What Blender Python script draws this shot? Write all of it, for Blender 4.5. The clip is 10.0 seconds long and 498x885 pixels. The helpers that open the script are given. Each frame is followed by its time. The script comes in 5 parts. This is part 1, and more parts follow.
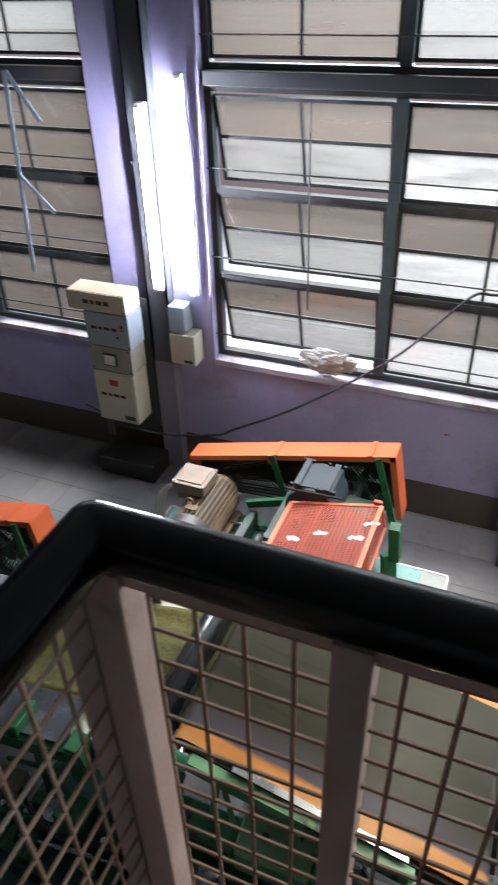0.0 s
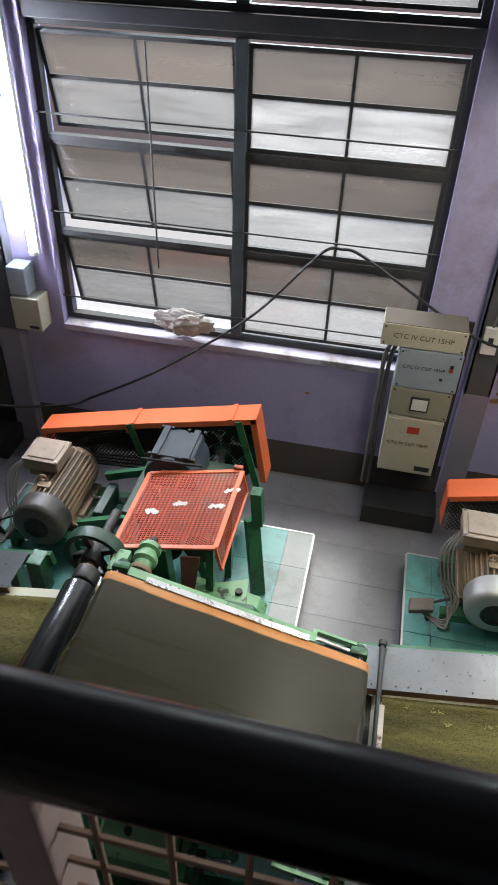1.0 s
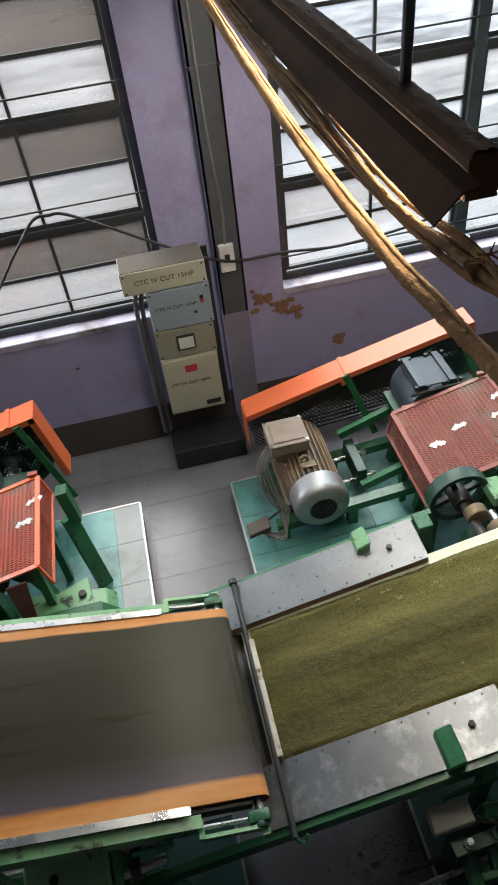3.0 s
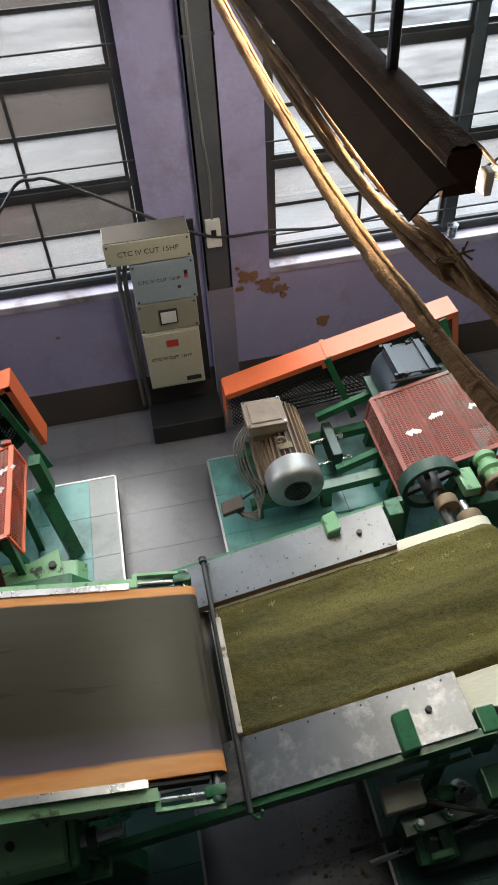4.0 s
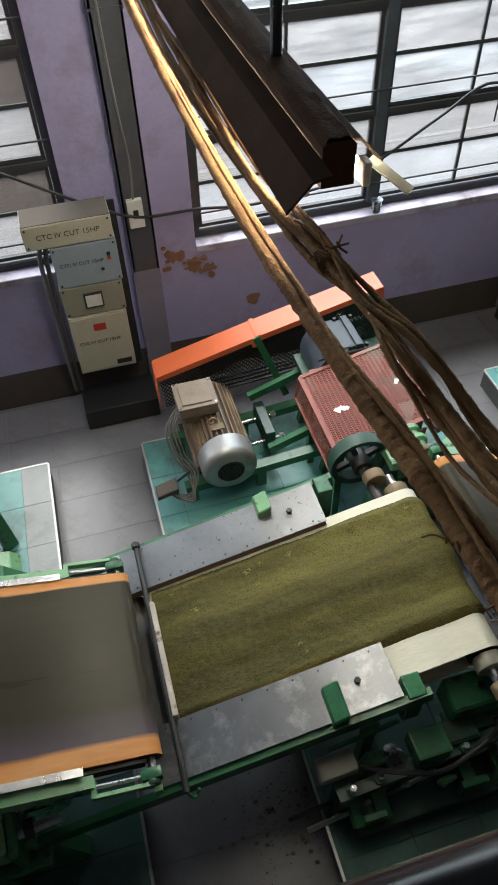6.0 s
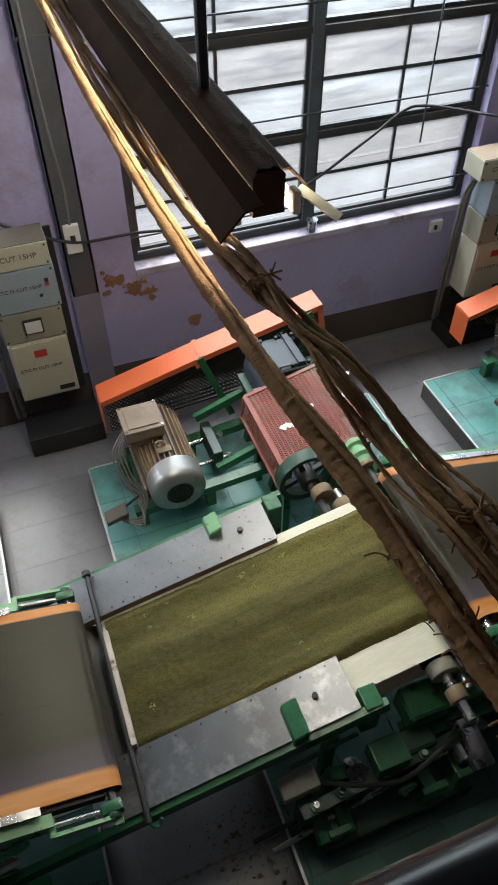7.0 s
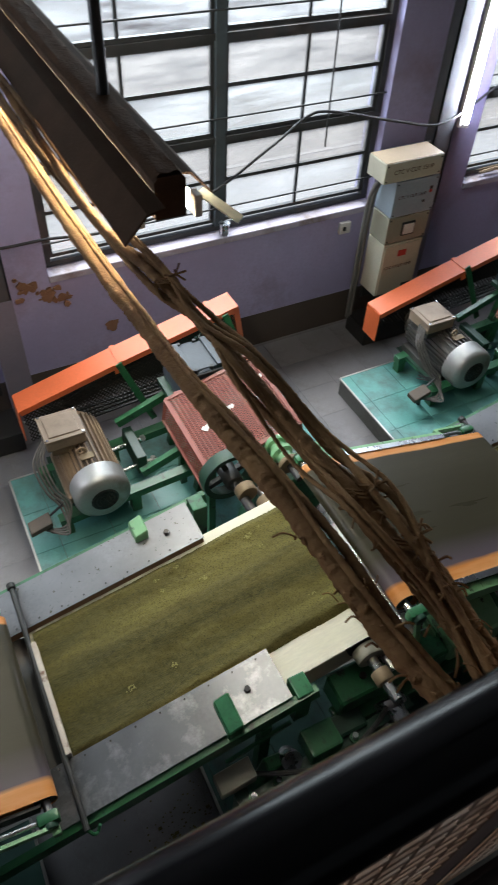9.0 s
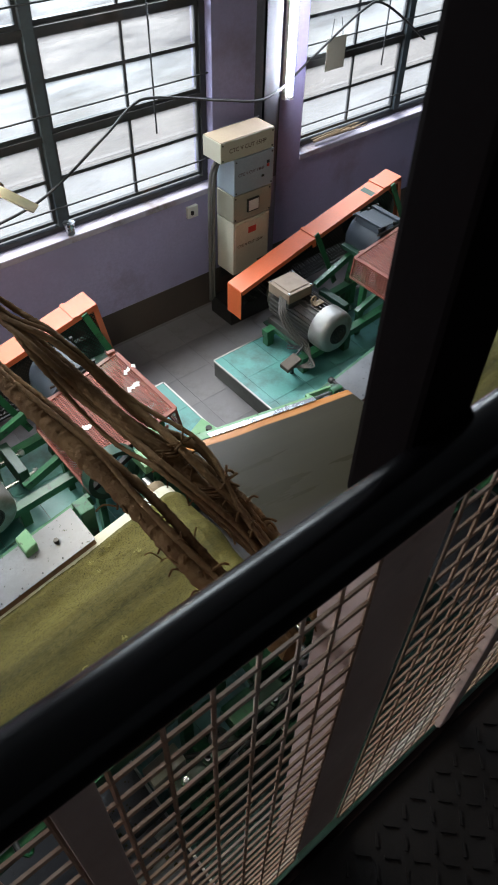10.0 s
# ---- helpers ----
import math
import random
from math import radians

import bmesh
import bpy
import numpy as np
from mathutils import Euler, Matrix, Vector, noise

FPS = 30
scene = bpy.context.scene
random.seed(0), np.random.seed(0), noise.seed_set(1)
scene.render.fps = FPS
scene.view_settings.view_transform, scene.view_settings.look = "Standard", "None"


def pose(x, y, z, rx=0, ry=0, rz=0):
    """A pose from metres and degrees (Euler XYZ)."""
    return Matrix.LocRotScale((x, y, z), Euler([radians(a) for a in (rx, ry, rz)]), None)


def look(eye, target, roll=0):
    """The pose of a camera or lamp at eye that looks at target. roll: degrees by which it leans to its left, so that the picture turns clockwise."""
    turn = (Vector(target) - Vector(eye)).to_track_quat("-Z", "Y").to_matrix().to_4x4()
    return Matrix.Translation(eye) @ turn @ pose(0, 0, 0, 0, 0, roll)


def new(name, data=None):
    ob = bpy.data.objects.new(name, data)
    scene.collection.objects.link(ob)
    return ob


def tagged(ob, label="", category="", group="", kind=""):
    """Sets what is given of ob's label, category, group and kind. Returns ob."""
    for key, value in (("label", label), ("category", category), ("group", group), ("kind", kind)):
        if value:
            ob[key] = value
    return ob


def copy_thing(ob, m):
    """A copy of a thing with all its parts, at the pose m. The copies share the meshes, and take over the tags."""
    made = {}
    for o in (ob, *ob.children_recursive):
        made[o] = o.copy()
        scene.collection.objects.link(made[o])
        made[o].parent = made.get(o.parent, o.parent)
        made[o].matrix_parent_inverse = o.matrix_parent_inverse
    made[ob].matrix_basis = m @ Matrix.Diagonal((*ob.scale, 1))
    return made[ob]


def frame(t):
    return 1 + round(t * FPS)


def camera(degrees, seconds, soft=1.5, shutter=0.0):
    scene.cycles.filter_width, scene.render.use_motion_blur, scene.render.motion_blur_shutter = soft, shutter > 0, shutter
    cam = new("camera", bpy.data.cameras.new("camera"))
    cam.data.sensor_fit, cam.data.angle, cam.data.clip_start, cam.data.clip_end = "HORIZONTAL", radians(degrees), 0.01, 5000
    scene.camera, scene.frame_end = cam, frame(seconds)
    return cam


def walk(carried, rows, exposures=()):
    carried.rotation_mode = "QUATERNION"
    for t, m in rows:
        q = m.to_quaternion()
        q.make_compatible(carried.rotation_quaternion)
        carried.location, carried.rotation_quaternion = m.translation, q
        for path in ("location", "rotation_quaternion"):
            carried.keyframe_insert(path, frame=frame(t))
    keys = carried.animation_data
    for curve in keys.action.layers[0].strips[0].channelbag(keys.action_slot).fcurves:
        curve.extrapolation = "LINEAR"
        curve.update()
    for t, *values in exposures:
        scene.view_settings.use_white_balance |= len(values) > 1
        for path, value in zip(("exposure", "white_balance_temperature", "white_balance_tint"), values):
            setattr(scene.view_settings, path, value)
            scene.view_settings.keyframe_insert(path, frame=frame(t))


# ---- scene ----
cam = camera(39.6, 10.0, soft=1.6, shutter=0.3)
EXPO = 0.3
PATH = [
    (0, (-0.262, -4.155, 3.498), (-0.906, -2.651, 2.349), -1.8),
    (0.5, (-0.218, -4.043, 3.456), (-0.616, -2.515, 2.228), 0.5),
    (1, (-0.172, -3.947, 3.427), (-0.473, -2.41, 2.184), 2.3),
    (1.5, (-0.128, -3.891, 3.447), (-0.396, -2.378, 2.166), -4.2),
    (2, (-0.071, -3.847, 3.445), (-0.219, -2.395, 2.078), -6.5),
    (2.5, (-0.023, -3.851, 3.446), (-0.093, -2.433, 2.037), -7.0),
    (3, (0.033, -3.813, 3.447), (0.21, -2.384, 2.059), -7.9),
    (4.5, (0.084, -3.802, 3.461), (0.286, -2.466, 1.987), -3.3),
    (5, (0.115, -3.802, 3.461), (0.339, -2.488, 1.97), -3.0),
    (5.5, (0.159, -3.803, 3.464), (0.439, -2.515, 1.959), -2.3),
    (6.8, (0.202, -3.809, 3.516), (0.643, -2.528, 2.045), -0.9),
    (7, (0.198, -3.808, 3.504), (0.679, -2.535, 2.039), -0.1),
    (7.5, (0.201, -3.814, 3.507), (0.723, -2.55, 2.047), 0.5),
    (8, (0.193, -3.811, 3.512), (0.737, -2.555, 2.053), 0.7),
    (8.5, (0.187, -3.821, 3.513), (0.756, -2.578, 2.053), 1.1),
    (9, (0.205, -3.859, 3.524), (0.881, -2.662, 2.071), 3.5),
    (9.5, (0.255, -3.923, 3.518), (1.101, -2.826, 2.075), 3.4),
    (10, (0.294, -3.972, 3.521), (1.189, -2.94, 2.06), 1.9),
]
walk(cam, [(t, look(eye, target, roll)) for t, eye, target, roll in PATH],
     exposures=[(0.0, EXPO + 0.7), (1.0, EXPO + 0.22), (2.5, EXPO + 0.08), (5.5, EXPO - 0.02), (8.0, EXPO - 0.08), (10.0, EXPO + 0.16)])

# ---- world and lights ----
world = bpy.data.worlds.new("sky")
scene.world = world
world.use_nodes = True
wn = world.node_tree
sky = wn.nodes.new("ShaderNodeTexSky")
sky.sky_type, sky.sun_disc, sky.sun_elevation, sky.sun_rotation = "NISHITA", False, radians(50), radians(20)
wn.links.new(sky.outputs[0], wn.nodes["Background"].inputs[0])
wn.nodes["Background"].inputs[1].default_value = 0.15
sun_data = bpy.data.lights.new("sun", "SUN")
sun_data.energy, sun_data.angle, sun_data.color = 3.6, radians(25), (1.0, 0.96, 0.9)
sun = new("sun", sun_data)
sun.matrix_world = look((0, 12, 15), (0, 3, 0))


def window_light(name, x, z, w, h, power):
    """Daylight in a window's opening, shining into the hall."""
    d = bpy.data.lights.new(name, "AREA")
    d.shape, d.size, d.size_y, d.energy, d.color = "RECTANGLE", w, h, power, (0.80, 0.92, 1.0)
    d.spread = radians(170)
    ob = new(name, d)
    ob.matrix_world = look((x, 1.35, z), (x, -2.6, z - 2.3))
    return ob


for wx, watts in ((-4.3, 70), (-1.08, 100), (2.08, 165), (5.39, 175)):
    window_light("window_daylight", wx, 3.4, 2.4, 1.3, watts)

# ---- materials ----
def ramp(nt, fac, c0, c1, p0=0.35, p1=0.65):
    r = nt.nodes.new("ShaderNodeValToRGB")
    r.color_ramp.elements[0].position, r.color_ramp.elements[1].position = p0, p1
    r.color_ramp.elements[0].color, r.color_ramp.elements[1].color = (*c0, 1), (*c1, 1)
    nt.links.new(fac, r.inputs[0])
    return r.outputs[0]


def fractal(nt, coord, scale, detail=4.0, rough=0.6, stretch=(1, 1, 1)):
    m = nt.nodes.new("ShaderNodeMapping")
    m.inputs["Scale"].default_value = stretch
    nt.links.new(coord, m.inputs[0])
    n = nt.nodes.new("ShaderNodeTexNoise")
    n.inputs["Scale"].default_value, n.inputs["Detail"].default_value, n.inputs["Roughness"].default_value = scale, detail, rough
    nt.links.new(m.outputs[0], n.inputs["Vector"])
    return n.outputs["Fac"]


def blend(nt, fac, a, b):
    m = nt.nodes.new("ShaderNodeMix")
    m.data_type = "RGBA"
    for sock, v in ((m.inputs[0], fac), (m.inputs[6], a), (m.inputs[7], b)):
        if isinstance(v, (int, float)):
            sock.default_value = v
        elif isinstance(v, tuple):
            sock.default_value = (*v, 1)
        else:
            nt.links.new(v, sock)
    return m.outputs[2]


def band(nt, fac, lo, hi):
    r = nt.nodes.new("ShaderNodeMapRange")
    r.inputs[1].default_value, r.inputs[2].default_value = lo, hi
    nt.links.new(fac, r.inputs[0])
    return r.outputs[0]


def surface(name, base, tone=None, rough=0.6, metal=0.0, stain=None, stain_at=(0.52, 0.7), scale=3.0, grain=60.0, bump=0.15,
            stretch=(1, 1, 1), stain_scale=2.2, spec=0.5, jitter=0.0, edge=(0.35, 0.65)):
    """A painted, metal or mineral surface: base colour with broad tone, fine grain, optional stains, and relief."""
    m = bpy.data.materials.new(name)
    m.use_nodes = True
    nt = m.node_tree
    b = nt.nodes["Principled BSDF"]
    co = nt.nodes.new("ShaderNodeTexCoord").outputs["Object"]
    tone = tone or tuple(c * 0.75 for c in base)
    big = fractal(nt, co, scale, 5.0, 0.6, stretch)
    fine = fractal(nt, co, grain, 3.0, 0.6, stretch)
    col = ramp(nt, big, tone, base, *edge)
    col = blend(nt, band(nt, fine, 0.35, 0.8), col, tuple(c * 0.82 for c in base))
    if jitter:
        info = nt.nodes.new("ShaderNodeObjectInfo")
        hsv = nt.nodes.new("ShaderNodeHueSaturation")
        nt.links.new(band(nt, info.outputs["Random"], 0.0, 1.0), hsv.inputs["Fac"])
        hsv.inputs["Value"].default_value = 1.0 - jitter
        nt.links.new(col, hsv.inputs["Color"])
        col = hsv.outputs[0]
    if stain:
        st = band(nt, fractal(nt, co, stain_scale, 8.0, 0.68), *stain_at)
        col = blend(nt, st, col, stain)
    nt.links.new(col, b.inputs["Base Color"])
    rr = nt.nodes.new("ShaderNodeMapRange")
    rr.inputs[3].default_value, rr.inputs[4].default_value = max(rough - 0.12, 0.03), min(rough + 0.12, 1.0)
    nt.links.new(big, rr.inputs[0])
    nt.links.new(rr.outputs[0], b.inputs["Roughness"])
    b.inputs["Metallic"].default_value = metal
    b.inputs["Specular IOR Level"].default_value = spec
    bp = nt.nodes.new("ShaderNodeBump")
    bp.inputs["Strength"].default_value, bp.inputs["Distance"].default_value = bump, 0.004
    nt.links.new(fine, bp.inputs["Height"])
    nt.links.new(bp.outputs[0], b.inputs["Normal"])
    return m


def glowing(name, colour, strength):
    m = bpy.data.materials.new(name)
    m.use_nodes = True
    b = m.node_tree.nodes["Principled BSDF"]
    b.inputs["Base Color"].default_value = (0.8, 0.8, 0.8, 1)
    b.inputs["Emission Color"].default_value, b.inputs["Emission Strength"].default_value = (*colour, 1), strength
    return m


def dusty_glass(name, film, dust=0.55, streak=0.2):
    """Window glass under an uneven film of dust, which scatters the daylight behind it."""
    m = bpy.data.materials.new(name)
    m.use_nodes = True
    nt = m.node_tree
    nt.nodes.remove(nt.nodes["Principled BSDF"])
    out = nt.nodes["Material Output"]
    co = nt.nodes.new("ShaderNodeTexCoord").outputs["Object"]
    tr = nt.nodes.new("ShaderNodeBsdfTranslucent")
    gl = nt.nodes.new("ShaderNodeBsdfGlossy")
    gl.inputs["Roughness"].default_value = 0.15
    cl = nt.nodes.new("ShaderNodeBsdfTransparent")
    cl.inputs["Color"].default_value = (0.93, 0.95, 0.95, 1)
    dirt = fractal(nt, co, 4.0, 8.0, 0.68, (0.35, 1, 2.4))
    col = ramp(nt, dirt, tuple(c * 0.72 for c in film), film, 0.3, 0.65)
    nt.links.new(col, tr.inputs["Color"])
    mix1 = nt.nodes.new("ShaderNodeMixShader")
    r = nt.nodes.new("ShaderNodeMapRange")
    r.inputs[1].default_value, r.inputs[2].default_value = 0.3, 0.7
    r.inputs[3].default_value, r.inputs[4].default_value = max(dust - streak, 0), min(dust + streak, 1)
    nt.links.new(dirt, r.inputs[0])
    nt.links.new(r.outputs[0], mix1.inputs[0])
    nt.links.new(cl.outputs[0], mix1.inputs[1])
    nt.links.new(tr.outputs[0], mix1.inputs[2])
    mix2 = nt.nodes.new("ShaderNodeMixShader")
    mix2.inputs[0].default_value = 0.06
    nt.links.new(mix1.outputs[0], mix2.inputs[1])
    nt.links.new(gl.outputs[0], mix2.inputs[2])
    nt.links.new(mix2.outputs[0], out.inputs[0])
    return m


WALL = surface("lilac_wall_paint", (0.40, 0.37, 0.60), (0.32, 0.295, 0.49), 0.7, stain=(0.24, 0.19, 0.26), stain_at=(0.53, 0.8), scale=1.2, grain=45)
SKIRT = surface("dark_wall_paint", (0.095, 0.074, 0.064), (0.06, 0.047, 0.042), 0.6, stain=(0.08, 0.065, 0.055), stain_at=(0.6, 0.8), scale=2)
SILL = surface("sill_plaster", (0.48, 0.45, 0.55), (0.34, 0.31, 0.39), 0.75, stain=(0.16, 0.12, 0.1), stain_at=(0.54, 0.68), scale=6)
COLUMN = surface("grey_steel_paint", (0.075, 0.08, 0.095), (0.05, 0.055, 0.065), 0.5, stain=(0.1, 0.085, 0.08), scale=3)
COLUMN_LOW = surface("mauve_steel_paint", (0.24, 0.22, 0.29), (0.18, 0.16, 0.22), 0.55, scale=3)
FRAME_PAINT = surface("dark_window_paint", (0.045, 0.047, 0.05), (0.028, 0.03, 0.032), 0.55, stain=(0.1, 0.075, 0.06), stain_at=(0.56, 0.75), scale=9)
FRAME_BLUE = surface("blue_grey_window_paint", (0.075, 0.1, 0.115), (0.04, 0.05, 0.058), 0.5, stain=(0.07, 0.06, 0.055), scale=7)
PANE_DUSTY = dusty_glass("dusty_pane", (0.075, 0.06, 0.052), 0.8, 0.2)
PANE_CLEAR = dusty_glass("clear_pane", (0.42, 0.42, 0.425), 0.2, 0.18)
PANE_MID = dusty_glass("hazy_pane", (0.26, 0.24, 0.23), 0.44, 0.25)
PANE_LOW = dusty_glass("streaked_pane", (0.12, 0.11, 0.105), 0.62, 0.25)
TILE = surface("floor_tile", (0.18, 0.177, 0.185), (0.118, 0.115, 0.122), 0.34, stain=(0.09, 0.08, 0.075), stain_at=(0.56, 0.8), scale=1.3, grain=90, bump=0.05, jitter=0.1)
GROUT = surface("grout", (0.15, 0.145, 0.14), None, 0.9)
CYAN = surface("turquoise_floor_paint", (0.13, 0.37, 0.345), (0.085, 0.27, 0.255), 0.4, stain=(0.05, 0.07, 0.065), stain_at=(0.5, 0.74), scale=2.5, jitter=0.1)
# much darker copy of CYAN, for the walkway-side plinth tiles
DEEP_GREEN = surface("darker_plinth_green", (0.05, 0.15, 0.125), (0.03, 0.09, 0.075), 0.5, stain=(0.025, 0.03, 0.026), stain_at=(0.5, 0.72), scale=3, jitter=0.1)
PLINTH_SIDE = surface("plinth_side", (0.12, 0.125, 0.12), (0.07, 0.075, 0.07), 0.6, stain=(0.04, 0.04, 0.035))
PLINTH_TILE = surface("pale_plinth_tile", (0.29, 0.31, 0.305), (0.2, 0.22, 0.215), 0.4, stain=(0.11, 0.12, 0.11), jitter=0.1)
METAL_EDGE = surface("worn_steel_edge", (0.5, 0.5, 0.48), None, 0.4, 0.8)
GREEN = surface("green_machine_paint", (0.035, 0.17, 0.07), (0.016, 0.085, 0.036), 0.34, stain=(0.018, 0.026, 0.018), stain_at=(0.56, 0.66), scale=5, stain_scale=11)
GREEN_PALE = surface("pale_green_paint", (0.22, 0.44, 0.22), (0.12, 0.31, 0.14), 0.36, stain=(0.035, 0.045, 0.025), stain_at=(0.57, 0.64), scale=6, stain_scale=13)
GREEN_DARK = surface("dark_green_paint", (0.02, 0.075, 0.045), (0.012, 0.04, 0.026), 0.42, stain=(0.012, 0.014, 0.012), scale=5, stain_scale=6)
ORANGE = surface("orange_guard_paint", (0.78, 0.17, 0.06), (0.66, 0.13, 0.045), 0.42, stain=(0.4, 0.12, 0.06), stain_at=(0.66, 0.85), scale=2)
RED_MESH = surface("faded_red_mesh_paint", (0.5, 0.075, 0.03), (0.34, 0.05, 0.024), 0.55, stain=(0.2, 0.12, 0.08), scale=6)
RED_DULL = surface("dusty_red_mesh_paint", (0.3, 0.09, 0.065), (0.2, 0.06, 0.045), 0.6, stain=(0.2, 0.15, 0.11), scale=6)
BLACK_MESH = surface("dusty_black_mesh", (0.05, 0.045, 0.04), None, 0.6, 0.3)
RUBBER = surface("black_rubber", (0.015, 0.015, 0.016), None, 0.55, bump=0.05)
CABLE = surface("black_cable", (0.02, 0.02, 0.022), None, 0.5, bump=0.05)
CABLE_GREY = surface("dusty_grey_cable", (0.16, 0.15, 0.14), (0.1, 0.095, 0.09), 0.6)
CAST = surface("dark_cast_iron", (0.05, 0.052, 0.05), (0.03, 0.03, 0.03), 0.45, 0.5, stain=(0.09, 0.07, 0.05))
STEEL = surface("bright_steel", (0.62, 0.63, 0.64), (0.5, 0.51, 0.52), 0.28, 1.0, scale=8)
ALU = surface("worn_aluminium_sheet", (0.19, 0.2, 0.215), (0.125, 0.13, 0.14), 0.36, 0.8, stain=(0.3, 0.31, 0.32), stain_at=(0.5, 0.66), scale=3, stain_scale=7, bump=0.05)
ALU_SPOT = surface("speckled_aluminium_sheet", (0.21, 0.22, 0.235), (0.135, 0.142, 0.15), 0.36, 0.75, stain=(0.06, 0.06, 0.04), stain_at=(0.62, 0.66), scale=3, stain_scale=38, bump=0.05)
WOOD = surface("stained_wood_strip", (0.3, 0.17, 0.1), (0.2, 0.11, 0.06), 0.7, stretch=(0.2, 3, 3), grain=30)
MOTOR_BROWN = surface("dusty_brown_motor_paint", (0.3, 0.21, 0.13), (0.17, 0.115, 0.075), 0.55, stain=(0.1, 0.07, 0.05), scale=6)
# shade between the motor fins put into the colour; also the junction box's brown
MOTOR_CORE = surface("fin_gap_shade_and_box_brown", (0.1, 0.07, 0.048), (0.05, 0.036, 0.026), 0.6, scale=6)
MOTOR_GREY = surface("dark_grey_motor_paint", (0.07, 0.065, 0.06), (0.04, 0.04, 0.04), 0.4, stain=(0.16, 0.13, 0.1), scale=6)
MOTOR_SILVER = surface("silver_fan_cover_paint", (0.42, 0.42, 0.41), (0.3, 0.3, 0.29), 0.4, 0.5, stain=(0.2, 0.17, 0.13), scale=5)
MOTOR_BOX = surface("dusty_terminal_box", (0.33, 0.25, 0.185), (0.22, 0.165, 0.12), 0.55, stain=(0.14, 0.1, 0.07), scale=7)
BRASS_PLATE = surface("tarnished_plate", (0.22, 0.16, 0.09), None, 0.55, 0.3)
BLUEGREY = surface("blue_grey_gearbox", (0.05, 0.066, 0.086), (0.03, 0.04, 0.053), 0.45, stain=(0.06, 0.055, 0.05), scale=6)
CREAM = surface("cream_enclosure_paint", (0.50, 0.48, 0.385), (0.42, 0.40, 0.315), 0.45, stain=(0.28, 0.23, 0.16), stain_at=(0.62, 0.85), scale=2.5)
PALE_BLUE = surface("blue_grey_enclosure_paint", (0.3, 0.36, 0.42), (0.24, 0.29, 0.34), 0.45, stain=(0.2, 0.2, 0.2), stain_at=(0.65, 0.85), scale=2.5)
KHAKI = surface("khaki_enclosure_paint", (0.3, 0.29, 0.23), (0.24, 0.23, 0.18), 0.45, stain=(0.16, 0.14, 0.1), stain_at=(0.65, 0.85), scale=2.5)
TAN = surface("tan_enclosure_top", (0.36, 0.28, 0.19), (0.27, 0.21, 0.14), 0.55, scale=3)
KHAKI_DUST = surface("dust_darkened_top", (0.12, 0.1, 0.08), (0.08, 0.066, 0.052), 0.8, scale=4)
INK = surface("dark_red_stencil_ink", (0.075, 0.02, 0.015), None, 0.7)
RED_LABEL = surface("red_label", (0.5, 0.04, 0.03), None, 0.5)
WHITE_PLASTIC = surface("white_plastic", (0.72, 0.71, 0.68), None, 0.4)
BLACK_PLASTIC = surface("black_plastic", (0.02, 0.02, 0.02), None, 0.4)
BLACK_RAIL = surface("black_rail_enamel", (0.005, 0.004, 0.005), (0.003, 0.003, 0.003), 0.2, bump=0.01, scale=12, spec=0.3)
POST_WHITE = surface("off_white_post_paint", (0.68, 0.52, 0.46), (0.5, 0.34, 0.28), 0.5, stain=(0.2, 0.085, 0.05), stain_at=(0.57, 0.72), scale=5)
MESH_WIRE = surface("rusty_mesh_wire", (0.46, 0.29, 0.2), (0.28, 0.16, 0.1), 0.6, stain=(0.5, 0.44, 0.38), scale=9)
DARK_POST = surface("near_black_post_paint", (0.007, 0.004, 0.004), None, 0.85, spec=0.06)
PLATE = surface("dark_chequer_plate", (0.013, 0.009, 0.008), (0.008, 0.006, 0.005), 0.6, 0.3)
DUST = surface("brown_dust", (0.1, 0.056, 0.033), (0.055, 0.03, 0.018), 0.98, grain=90, bump=0.6, spec=0.03, scale=9)
STALK = surface("dusty_cable_wrap", (0.27, 0.155, 0.066), (0.125, 0.058, 0.026), 0.92, grain=140, bump=0.7, spec=0.12, stain=(0.10, 0.045, 0.022), stain_at=(0.54, 0.7), scale=8, stain_scale=5)
FIXTURE = surface("dusty_fixture_steel", (0.075, 0.043, 0.026), (0.045, 0.026, 0.016), 0.98, spec=0.05, scale=7, grain=120, bump=0.3)
REFLECTOR = surface("white_reflector_enamel", (0.75, 0.72, 0.62), None, 0.35)
TUBE = glowing("lit_fluorescent_tube", (0.82, 0.86, 1.0), 120.0)
TUBE_WARM = glowing("lit_tube_near", (1.0, 0.94, 0.78), 66.0)
CEILING = surface("pale_lime_wash", (0.2, 0.2, 0.205), None, 0.8)
OUT_GROUND = surface("concrete_yard", (0.44, 0.43, 0.41), (0.36, 0.35, 0.33), 0.85, stain=(0.22, 0.2, 0.17), stain_at=(0.6, 0.8), scale=0.5)
OUT_WALL = surface("outside_plaster", (0.5, 0.36, 0.28), (0.42, 0.29, 0.22), 0.85, scale=0.8)
WHITE_LINE = surface("white_road_paint", (0.75, 0.75, 0.73), None, 0.7)
TEA = surface("moist_cut_leaf", (0.165, 0.143, 0.036), (0.032, 0.028, 0.006), 0.7, edge=(0.42, 0.62), grain=200, bump=1.0, scale=2.6, stretch=(0.16, 2.2, 1), stain=(0.034, 0.03, 0.006), stain_at=(0.5, 0.68), stain_scale=150, spec=0.25)
TEA_LIGHT = surface("drying_cut_leaf", (0.3, 0.28, 0.09), (0.17, 0.155, 0.045), 0.8, grain=150, bump=1.0)
